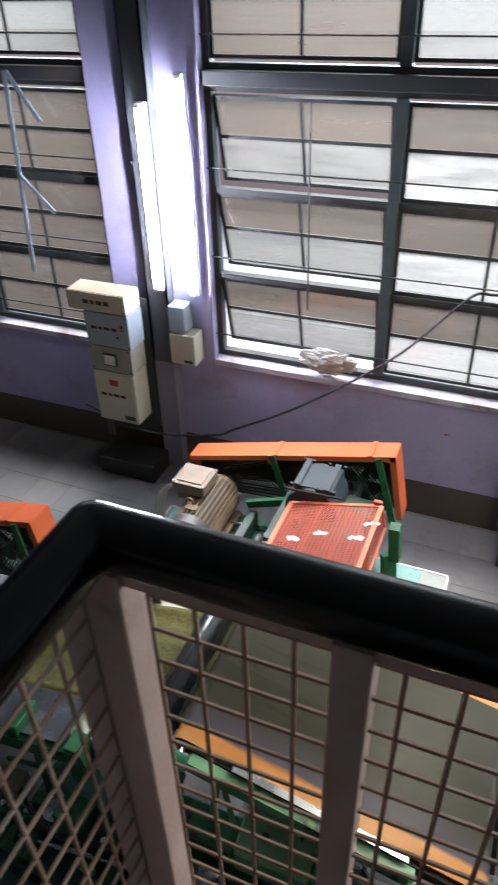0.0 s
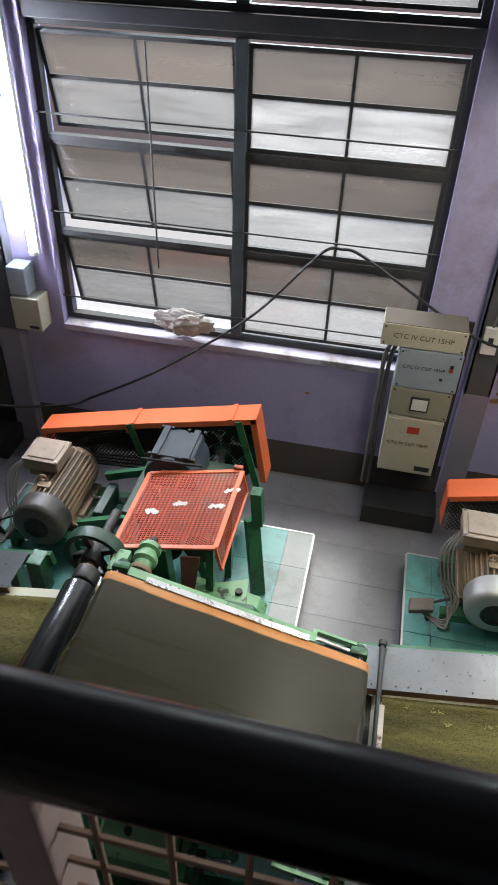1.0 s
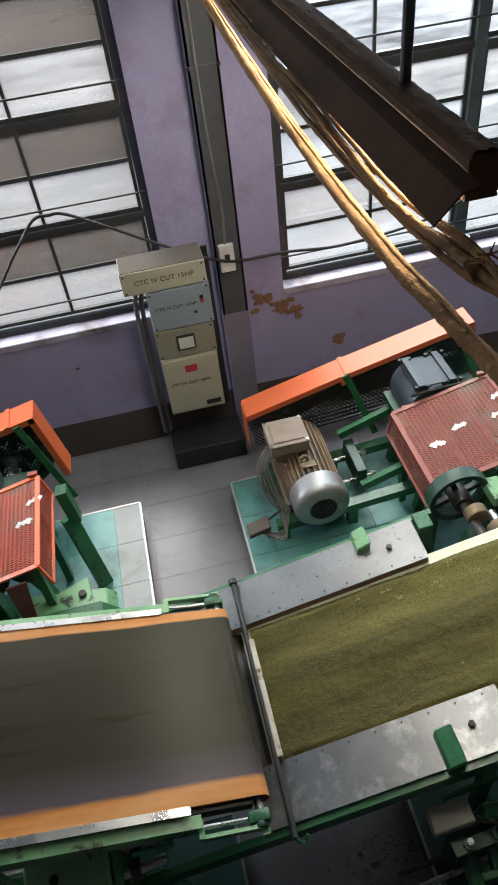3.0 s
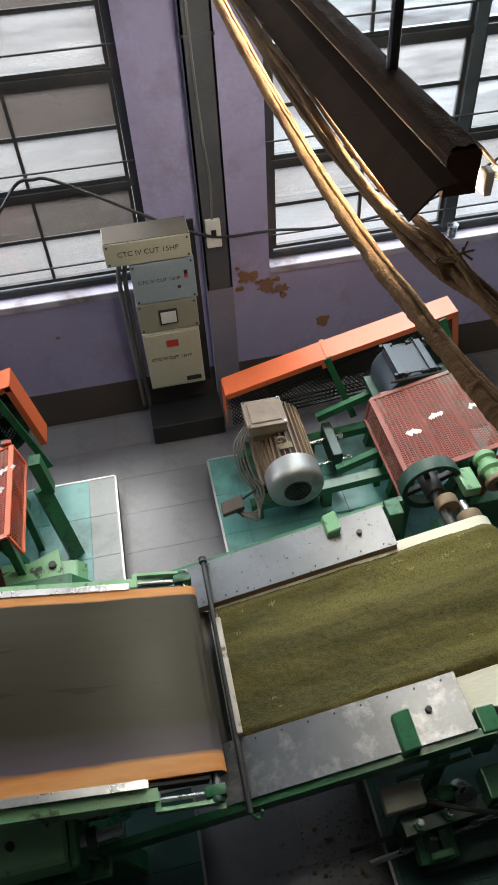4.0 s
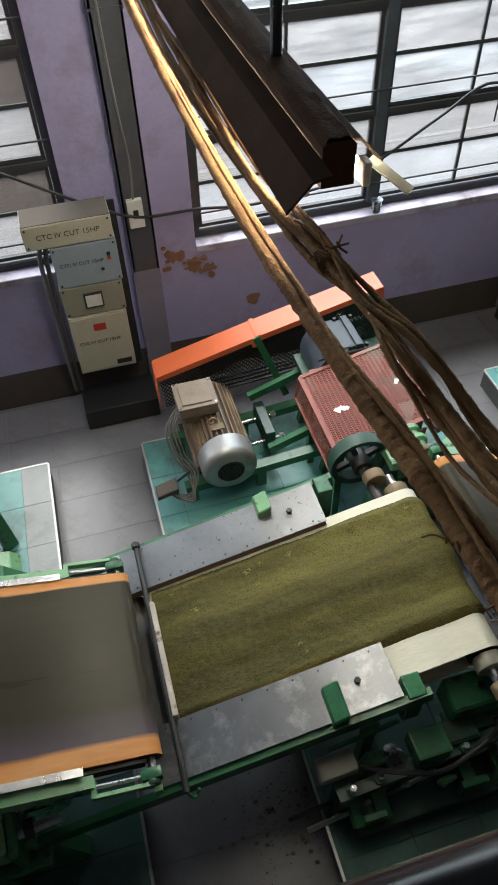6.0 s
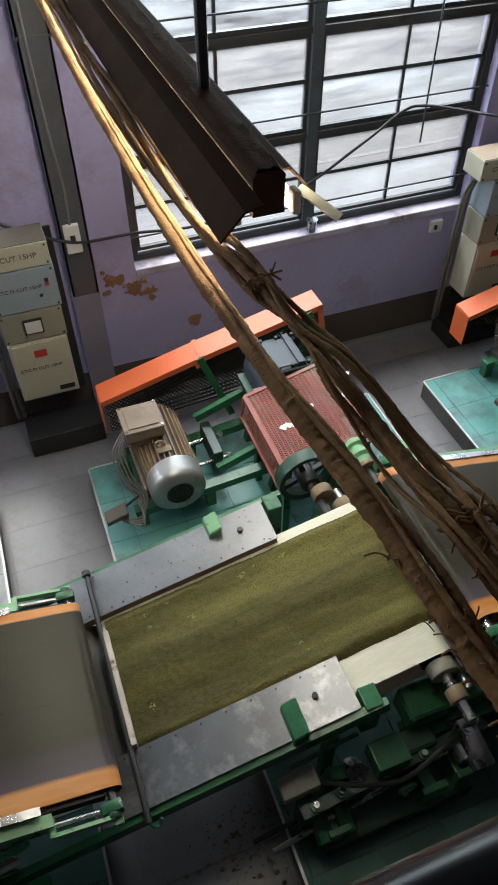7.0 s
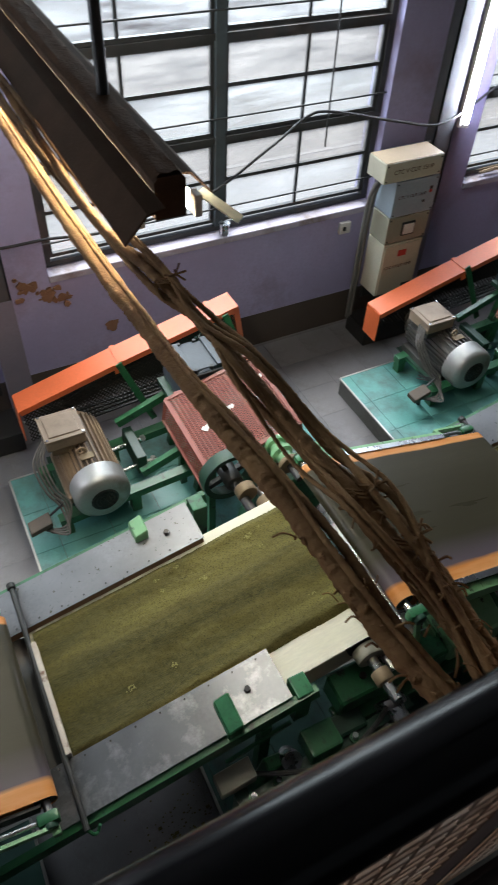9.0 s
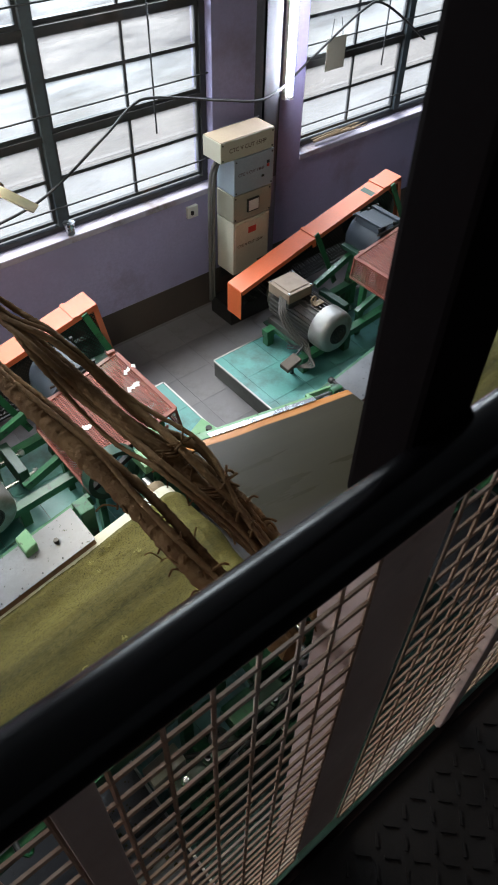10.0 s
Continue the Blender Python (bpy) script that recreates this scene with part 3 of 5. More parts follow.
    tube(eye, [(x + 0.022 * math.cos(2 * math.pi * k / 16) - 0.04, y1 - 0.33, z + 0.185 + 0.022 * math.sin(2 * math.pi * k / 16)) for k in range(17)], 0.007, 8)
    cyl(eye, (x - 0.04, y1 - 0.33, z + 0.12), (x - 0.04, y1 - 0.33, z + 0.165), 0.012, 10)
    part("lifting_eye", eye, MOTOR_BROWN, t)
    part("nameplate", box(B(), x - 0.06, x + 0.02, y0 + 0.19, y0 + 0.235, z + 0.158, z + 0.164), BRASS_PLATE, t, "tarnished brass nameplate")
    for sx in (-1, 1):
        part("foot", box(B(), x + sx * 0.14 - 0.035, x + sx * 0.14 + 0.035, y0 + 0.17, y1, z - 0.165, z - 0.1, 0.008), MOTOR_BROWN, t)
    cab = B()
    for o in (-0.02, 0.0, 0.02, 0.04):
        tube(cab, spline([(xb - 0.115, y1 - 0.2 + o, zb + 0.03), (xb - 0.17 - o, y1 - 0.27, zb - 0.03), (xb - 0.15 - o, y1 - 0.38, zb - 0.16), (xb - 0.1 - o, y1 - 0.45, z - 0.08),
                          (xb - 0.14, y1 - 0.55 - o, z - 0.16), (xb - 0.26, y1 - 0.5, z - 0.17)], 6), 0.0065, 7)
    part("cable", cab, CABLE_GREY, t, "loose grey supply cables")
    return t


def motor_stand(x=0.705):
    """Green channel-iron slide base under the motor, tied to the gearbox frame by sloping rails."""
    t = thing("motor_stand", (x + 0.3, -1.05, 0.147), "green painted steel frame on the turquoise plinth", "machine frame", "motor frames")
    for y in (-1.27, -0.87):
        bm = B()
        bar(bm, (x - 0.26, y, 0.255), (x + 0.75, y, 0.34), 0.06, 0.055)
        part("rail", bm, GREEN, t)
    for xx, zt in ((x - 0.22, 0.24), (x + 0.2, 0.27), (x + 0.66, 0.31)):
        for y in (-1.27, -0.87):
            part("leg", box(B(), xx - 0.03, xx + 0.03, y - 0.03, y + 0.03, 0.147, zt, 0.003), GREEN, t)
    part("cross_channel", box(B(), x - 0.2, x - 0.13, -1.24, -0.9, 0.262, 0.285, 0.003), GREEN, t)
    part("cross_channel", box(B(), x + 0.1, x + 0.18, -1.24, -0.9, 0.262, 0.285, 0.003), GREEN, t)
    part("slide_plate", box(B(), x - 0.2, x + 0.2, -1.22, -0.78, 0.276, 0.287), GREEN_DARK, t)
    for y in (-1.12, -0.93):
        bm = tube(B(), [(x + 0.15, y, 0.33), (x + 0.4, y, 0.35)], 0.011, 8)
        cyl(bm, (x + 0.37, y, 0.348), (x + 0.395, y, 0.35), 0.022, 6)
        part("tension_bolt", bm, STEEL, t)
    part("bracket", prism(B(), [(x + 0.27, 0.3), (x + 0.33, 0.3), (x + 0.33, 0.44), (x + 0.27, 0.44)], -1.16, -0.88, bev=0.004), GREEN_DARK, t)
    for y in (-0.86, -1.3):
        bm = B()
        bar(bm, (x + 0.6, y, 0.15), (x + 0.68, y, 0.66), 0.05, 0.05)
        bar(bm, (x + 1.05, y, 0.15), (x + 0.9, y, 0.66), 0.05, 0.05)
        bar(bm, (x + 0.25, y, 0.47), (x + 0.66, y, 0.62), 0.035, 0.05)
        part("trestle", bm, GREEN, t)
    part("deck", box(B(), x + 0.55, x + 1.1, -1.35, -0.8, 0.66, 0.69, 0.004), GREEN_DARK, t)
    return t


def belt_guard(dx=0.0, sx=1.0, drop=0.0):
    """Sheet-metal hood over the drive belts: an orange cap strip, dark expanded-metal cheeks and green stays."""
    def X(x):
        return 0.43 + dx + (x - 0.43) * sx
    t = thing("belt_guard", (X(1.1), -0.58, 0.147), "orange capped belt guard with dark mesh sides", "guard", "belt guards")
    top = [(X(0.43), 0.605 - drop), (X(1.06), 0.765 - 0.56 * drop), (X(1.70), 0.915 - 0.12 * drop), (X(1.87), 0.955), (X(1.955), 0.47)]
    bm = B()
    for (a, b), (c, d) in zip(top, top[1:]):
        bar(bm, (a, -0.585, b), (c, -0.585, d), 0.165, 0.006, (-(d - b), 0, c - a))
    part("cap", bm, ORANGE, t, "bright orange cap strip")
    for y in (-0.667, -0.503):
        for (a, b), (c, d) in zip(top, top[1:]):
            n = Vector((d - b, 0, -(c - a))).normalized() * 0.018
            part("cap_lip", bar(B(), Vector((a, y, b)) + n, Vector((c, y, d)) + n, 0.004, 0.034, (-(d - b), 0, c - a)), ORANGE, t)
    part("end_plate", box(B(), X(0.43) - 0.005, X(0.43) + 0.001, -0.665, -0.505, 0.36 - drop, 0.60 - drop), ORANGE, t)
    for a, z in ((1.70, 0.921 - 0.12 * drop), (1.06, 0.771 - 0.56 * drop)):
        part("cap_joint", bar(B(), (X(a), -0.585, z), (X(a) + 0.028, -0.585, z + 0.007), 0.172, 0.01, (-0.24, 0, 0.97)), ORANGE, t)
    part("cap_seam", bar(B(), (X(1.045), -0.672, 0.768 - 0.56 * drop), (X(1.055), -0.676, 0.70 - 0.56 * drop), 0.035, 0.006, (0, 1, 0)), ORANGE, t)
    for y in (-0.66, -0.51):
        bm = B()
        for i in range(int(53 * sx)):
            for j in range(30):
                u0 = X(0.43) + 0.03 + (i + 0.5) * 0.026 + (0.013 if j % 2 else 0)
                f = (u0 - X(0.43)) / sx
                zc = 0.34 + f * 0.13 + (j + 0.5) * 0.016
                if zc > 0.605 - drop * (1 - f / 1.44) + f * 0.24 - 0.03:
                    continue
                p = [Vector((u0 - 0.013, y, zc)), Vector((u0, y, zc + 0.016)), Vector((u0 + 0.013, y, zc)), Vector((u0, y, zc - 0.016))]
                for k in range(4):
                    a, b = p[k], p[(k + 1) % 4]
                    w = (b - a).cross(Vector((0, 1, 0))).normalized() * 0.003
                    bm.faces.new([bm.verts.new(q) for q in (a - w, b - w, b + w, a + w)])
        part("mesh_side", bm, BLACK_MESH, t, "dark expanded-metal side")
    for a, b in (((1.06, -0.68, 0.775), (1.24, -0.74, 0.30)), ((1.77, -0.685, 0.93), (1.96, -0.80, 0.40))):
        part("stay", bar(B(), (X(a[0]), a[1], a[2]), (X(b[0]), b[1], b[2]), 0.042, 0.012, (0, 1, 0)), GREEN, t, "green painted stay")
    wx, wz, wr = X(1.66), 0.66, 0.215
    for k in range(4):
        y = -0.645 + k * 0.033
        for e in (1, -1):
            part("drive_belt", bar(B(), (X(0.705), y, 0.435 + e * 0.07), (wx, y, wz + e * wr), 0.017, 0.012), RUBBER, t, "black rubber drive belt")
    wheel = B()
    ring = [(wr - 0.05, -0.53), (wr + 0.02, -0.53), (wr + 0.02, -0.655), (wr - 0.05, -0.655)]
    rows = [[wheel.verts.new((wx + r * math.cos(2 * math.pi * k / 40), y, wz + r * math.sin(2 * math.pi * k / 40))) for r, y in ring] for k in range(40)]
    for k in range(40):
        for j in range(4):
            wheel.faces.new((rows[k][j], rows[k][(j + 1) % 4], rows[(k + 1) % 40][(j + 1) % 4], rows[(k + 1) % 40][j]))
    for k in range(5):
        a = 2 * math.pi * k / 5
        bar(wheel, (wx, -0.59, wz), (wx + 0.18 * math.cos(a), -0.59, wz + 0.18 * math.sin(a)), 0.05, 0.04, (0, 1, 0))
    cyl(wheel, (wx, -0.67, wz), (wx, -0.52, wz), 0.05, 20)
    part("big_pulley", wheel, GREEN_DARK, t, "large dark green pulley", smooth=True)
    return t


def junction_box():
    t = thing("junction_box", (0.36, -1.27, 0.147), "dusty brown cable junction box on a short pipe", "junction box", "junction boxes")
    part("pipe", cyl(B(), (0.40, -1.24, 0.147), (0.36, -1.27, 0.29), 0.016, 10), CAST, t)
    bm = box(B(), 0.27, 0.40, -1.33, -1.24, 0.285, 0.32, 0.008)
    for v in bm.verts:
        v.co.z += (v.co.x - 0.33) * 0.3
    part("case", bm, MOTOR_CORE, t)
    for k in range(3):
        part("wire", tube(B(), spline([(0.38, -1.27, 0.32), (0.45 + k * 0.015, -1.25, 0.35 + k * 0.01), (0.49, -1.2 + k * 0.02, 0.3), (0.47, -1.1, 0.25 + 0.03 * k)], 5), 0.006, 6), CABLE, t)
    return t


def gearbox():
    t = thing("gearbox", (1.46, -0.95, 0.69), "green gearbox with blue-grey bolted cover", "gearbox", "gearboxes")
    case = cyl(B(), (1.46, -1.09, 0.735), (1.46, -0.79, 0.735), 0.165, 36, 0.02)
    part("case", case, BLUEGREY, t, "rounded blue-grey gear case", smooth=True)
    part("case_foot", box(B(), 1.30, 1.62, -1.07, -0.81, 0.687, 0.73, 0.008), GREEN_PALE, t, "pale green gear foot")
    cov = part("cover", prism(B(), [(1.345, 0.862), (1.60, 0.862), (1.59, 0.905), (1.355, 0.905)], -1.07, -0.82, bev=0.006), BLUEGREY, t, "blue-grey flat cover")
    for x in (1.352, 1.535):
        part("cover_rib", box(B(), x, x + 0.038, -1.08, -0.81, 0.906, 0.922, 0.003), BLUEGREY, cov)
    for x in (1.34, 1.40, 1.50, 1.60):
        for y in (-1.075, -0.815):
            part("bolt", cyl(B(), (x, y, 0.895), (x, y, 0.918), 0.011, 6), CAST, cov)
    part("hinge_rod", tube(B(), [(1.30, -1.10, 0.885), (1.66, -1.10, 0.90)], 0.008, 8), CAST, t)
    part("shaft", cyl(B(), (1.66, -0.8, 0.66), (1.66, -0.5, 0.66), 0.03, 16), STEEL, t)
    return t


def mesh_guard(dx=0.0, sx=1.0):
    """Red expanded-metal box over the gears: its roof climbs along the line, its cheeks hang open below."""
    x0, x1, y0, y1 = 1.185 + dx, 1.185 + dx + 0.54 * sx, -1.71, -1.125
    za, zb, deep = 0.805, 0.935, 0.15
    t = thing("gear_guard", ((x0 + x1) / 2, -1.4, 0.6), "red expanded-metal gear guard box on green stand", "guard", "gear guards")
    c = [(x0, y1, za), (x1, y1, zb), (x1, y0, zb), (x0, y0, za)]
    bm = B()
    for a, b in zip(c, c[1:] + c[:1]):
        bar(bm, a, b, 0.024, 0.012)
    for p in c:
        bar(bm, p, (p[0] + (0.03 if p[0] == x1 else -0.02), p[1], p[2] - deep), 0.014, 0.014, (0, 1, 0))
    lo = [(p[0] + (0.03 if p[0] == x1 else -0.02), p[1], p[2] - deep) for p in c]
    for i in (1, 3):
        bar(bm, lo[i], lo[(i + 1) % 4], 0.018, 0.014)
    part("angle_frame", bm, ORANGE, t, "orange-red angle frame")
    nu = int(24 * sx)
    part("top_mesh", lattice(B(), c[0], (x1 - x0, 0, zb - za), (0, y0 - y1, 0), nu, 42, 0.003), RED_MESH, t)
    for i, j in ((1, 2), (3, 0)):
        part("side_mesh", lattice(B(), lo[i], (0, c[j][1] - c[i][1], 0), Vector(c[i]) - Vector(lo[i]), 24, 9, 0.003), RED_MESH, t)
    for f in (0.34, 0.66):
        xr = x0 + (x1 - x0) * f
        part("top_rib", box(B(), xr, xr + 0.018, y0 + 0.01, y1 - 0.01, za + (zb - za) * f - 0.012, za + (zb - za) * f - 0.004), RED_MESH, t)
    for x, z in ((x0 + 0.06, za), (x1 - 0.05, zb)):
        part("hinge", box(B(), x, x + 0.05, y1 + 0.004, y1 + 0.03, z - 0.004, z + 0.018, 0.004), RED_MESH, t)
        for y in (-1.2, -1.62):
            part("leg", box(B(), x - 0.02, x + 0.02, y - 0.02, y + 0.02, 0.147, z - 0.03), GREEN, t)
    xc = (x0 + x1) / 2
    part("gear", cyl(B(), (xc - 0.1, -1.5, 0.64), (xc - 0.1, -1.25, 0.64), 0.13, 28, 0.01), CAST, t, "dark cast gear", smooth=True)
    part("gear", cyl(B(), (xc + 0.13, -1.5, 0.66), (xc + 0.13, -1.25, 0.66), 0.1, 28, 0.01), CAST, t, "dark cast gear", smooth=True)
    for k, (f, y) in enumerate(((0.16, -1.46), (0.42, -1.40), (0.8, -1.42), (0.9, -1.30))):
        rag = B()
        x, z = x0 + (x1 - x0) * f, za + (zb - za) * f + 0.004
        for q in range(5):
            rr = random.Random(k * 7 + q)
            bar(rag, (x + q * 0.014, y + rr.uniform(-0.012, 0.012), z + q * 0.003), (x + q * 0.014 + 0.018, y + 0.018 + rr.uniform(-0.01, 0.01), z + 0.004 + q * 0.003), 0.02, 0.003)
        part("rag", rag, WHITE_PLASTIC, t, "white rag scrap caught in the mesh")
    part("side_plate", prism(B(), [(xc + 0.1, 0.56), (xc + 0.16, 0.55), (xc + 0.2, 0.88), (xc + 0.1, 0.86)], -1.745, -1.735), RED_DULL, t, "faded red bracket plate")
    return t


def hand_wheel():
    t = thing("flywheel", (1.28, -1.75, 0.72), "dark spoked cast-iron pulley wheel on a shaft", "flywheel", "flywheels")
    c = Vector((1.28, -1.76, 0.79))
    rim = B()
    ring = [(0.125, -0.03), (0.155, -0.035), (0.158, 0.0), (0.155, 0.035), (0.125, 0.03)]
    rows = [[rim.verts.new(c + Vector((r * math.cos(2 * math.pi * k / 40), y, r * math.sin(2 * math.pi * k / 40)))) for r, y in ring] for k in range(40)]
    for k in range(40):
        for j in range(5):
            rim.faces.new((rows[k][j], rows[k][(j + 1) % 5], rows[(k + 1) % 40][(j + 1) % 5], rows[(k + 1) % 40][j]))
    part("rim", rim, GREEN_DARK, t, smooth=True)
    for k in range(4):
        a = 2 * math.pi * k / 4 + 0.4
        bm = bar(B(), c, c + Vector((0.13 * math.cos(a), 0, 0.13 * math.sin(a))), 0.03, 0.026, (0, 1, 0))
        part("spoke", bm, CAST, t)
    part("hub", cyl(B(), c + Vector((0, -0.08, 0)), c + Vector((0, 0.05, 0)), 0.05, 20, 0.006), CAST, t, smooth=True)
    part("coupling", cyl(B(), c + Vector((0.02, -0.19, 0.02)), c + Vector((0.02, -0.13, 0.02)), 0.055, 24, 0.008), BRASS_PLATE, t, "brownish coupling ring", smooth=True)
    part("shaft", cyl(B(), c + Vector((0, -0.3, 0)), c + Vector((0, 0.3, 0)), 0.026, 16), CAST, t)
    part("bearing_bracket", box(B(), 1.40, 1.48, -1.90, -1.76, 0.80, 0.86, 0.008), GREEN_PALE, t, "pale green bearing bracket")
    part("bracket_stem", box(B(), 1.415, 1.465, -1.86, -1.80, 0.147, 0.80, 0.004), GREEN_DARK, t)
    return t


def fluted_coupling():
    t = thing("shaft_coupling", (1.64, -1.82, 0.78), "green flanged shaft coupling beside the belt", "coupling", "couplings")
    bm = B()
    prof = [(-1.70, 0.035), (-1.72, 0.058), (-1.745, 0.058), (-1.755, 0.042), (-1.78, 0.042), (-1.79, 0.062), (-1.815, 0.062), (-1.83, 0.045), (-1.87, 0.04)]
    tube(bm, [(1.64, y, 0.86) for y, r in prof], 0.05, 24, radii=[r for y, r in prof])
    part("body", bm, GREEN_PALE, t, smooth=True)
    part("ring", cyl(B(), (1.64, -1.90, 0.86), (1.64, -1.87, 0.86), 0.06, 24, 0.006), BRASS_PLATE, t, "tan collar", smooth=True)
    part("shaft", cyl(B(), (1.64, -2.0, 0.86), (1.64, -1.66, 0.86), 0.02, 14), CAST, t)
    part("pedestal", prism(B(), [(1.55, 0.15), (1.75, 0.15), (1.70, 0.80), (1.60, 0.80)], -1.68, -1.6, bev=0.005), GREEN, t)
    return t


# ---- belts ----
def loop_belt(x0, z0, x1, z1, y0, y1, r, n=10, thick=0.006, slack=0.0):
    """A closed flat belt round two rollers whose axes lie along y; x, z: the top line's ends."""
    ang = math.atan2(z1 - z0, x1 - x0)
    nx, nz = -math.sin(ang), math.cos(ang)
    a, b = (x0 - nx * r, z0 - nz * r), (x1 - nx * r, z1 - nz * r)
    ring = []
    for k in (0, 0.1, 1, 2, 3, 4, 5, 6, 7, 8, 9, 10, 11, 11.9, 12):
        ring.append((x0 + (x1 - x0) * k / 12, z0 + (z1 - z0) * k / 12))
    for k in range(1, n):
        t = ang + math.pi / 2 - math.pi * k / n
        ring.append((b[0] + r * math.cos(t), b[1] + r * math.sin(t)))
    for k in range(13):
        ring.append((b[0] - nx * r + (a[0] - b[0]) * k / 12, b[1] - nz * r + (a[1] - b[1]) * k / 12))
    for k in range(1, n):
        t = ang - math.pi / 2 - math.pi * k / n
        ring.append((a[0] + r * math.cos(t), a[1] + r * math.sin(t)))
    bm = B()
    out = [[bm.verts.new((x, y, z)) for x, z in ring] for y in (y0, y1)]
    m = len(ring)
    for k in range(m):
        bm.faces.new((out[0][k], out[0][(k + 1) % m], out[1][(k + 1) % m], out[1][k]))
    return bm, a, b


B1 = dict(x0=-1.11, z0=1.075, x1=0.01, z1=0.80)


def feed_conveyor():
    """The empty conveyor: filmed orange belt, end rollers, bright edge strips, green side rails with tensioners."""
    t = thing("belt_conveyor", (-0.55, -2.45, 0.55), "empty conveyor with grey-filmed orange belt and green side rails", "conveyor", "empty conveyors")
    y0, y1 = -2.882, -2.078
    bm, a, b = loop_belt(B1["x0"], B1["z0"], B1["x1"], B1["z1"], y0, y1, 0.045)
    belt = part("belt", bm, BELT_FILM, t, "orange belt under a grey film", smooth=True)
    for c, nm in ((a, "drive_roller"), (b, "tail_roller")):
        part(nm, cyl(B(), (c[0], y0 + 0.004, c[1]), (c[0], y1 - 0.004, c[1]), 0.041, 24), CAST, t, smooth=True)
        part("roller_shaft", cyl(B(), (c[0], y0 - 0.09, c[1]), (c[0], y1 + 0.09, c[1]), 0.016, 12), STEEL, t)
    dx, dz = B1["x1"] - B1["x0"], B1["z1"] - B1["z0"]

    def on(u, up=0.0):
        return B1["x0"] + dx * u, B1["z0"] + dz * u + up
    for y, s in ((y0, -1), (y1, 1)):
        p, q = on(0.18 if s < 0 else 0.12, 0.004), on(0.78, 0.004)
        part("edge_strip", bar(B(), (p[0], y + s * 0.013, p[1]), (q[0], y + s * 0.013, q[1]), 0.03, 0.005), STEEL, t, "bright steel edge strip")
        p, q = on(0.05, -0.045), on(0.97, -0.045)
        # black bar put in for the shade of the gap beside the belt
        part("edge_gap", bar(B(), (p[0], y + s * 0.012, p[1]), (q[0], y + s * 0.012, q[1]), 0.012, 0.05), RUBBER, t)
        p, q = on(0.03, -0.05), on(0.80, -0.05)
        part("side_rail", bar(B(), (p[0], y + s * 0.045, p[1]), (q[0], y + s * 0.045, q[1]), 0.045, 0.06), GREEN_PALE, t)
        for u in (0.0, 0.985):
            c = on(u, -0.045)
            blk = part("bearing_block", box(B(), c[0] - 0.04, c[0] + 0.04, y + s * 0.06 - 0.022, y + s * 0.06 + 0.022, c[1] - 0.03, c[1] + 0.03, 0.012), GREEN, t, smooth=True)
            part("bearing_cap", cyl(B(), (c[0], y + s * 0.075, c[1]), (c[0], y + s * 0.1, c[1]), 0.028, 18, 0.005), GREEN_DARK, blk, smooth=True)
        c0, c1 = on(0.80, -0.045), on(0.97, -0.045)
        part("tension_screw", tube(B(), [(c0[0], y + s * 0.06, c0[1]), (c1[0], y + s * 0.06, c1[1])], 0.009, 8), STEEL, t)
        bm = B()
        bar(bm, (c0[0], y + s * 0.095, c0[1]), (c1[0] + 0.02, y + s * 0.095, c1[1]), 0.014, 0.03)
        bar(bm, (c0[0], y + s * 0.035, c0[1]), (c0[0], y + s * 0.1, c0[1]), 0.02, 0.03)
        bar(bm, (c1[0] + 0.03, y + s * 0.09, c1[1] - 0.02), (c1[0] + 0.03, y + s * 0.12, c1[1] - 0.02), 0.03, 0.03)
        part("tension_bracket", bm, GREEN_PALE, t)
    return t


T0 = (0.14, 0.613)
T1 = (1.36, 0.868)


def tea_z(x):
    return T0[1] + (x - T0[0]) * (T1[1] - T0[1]) / (T1[0] - T0[0])


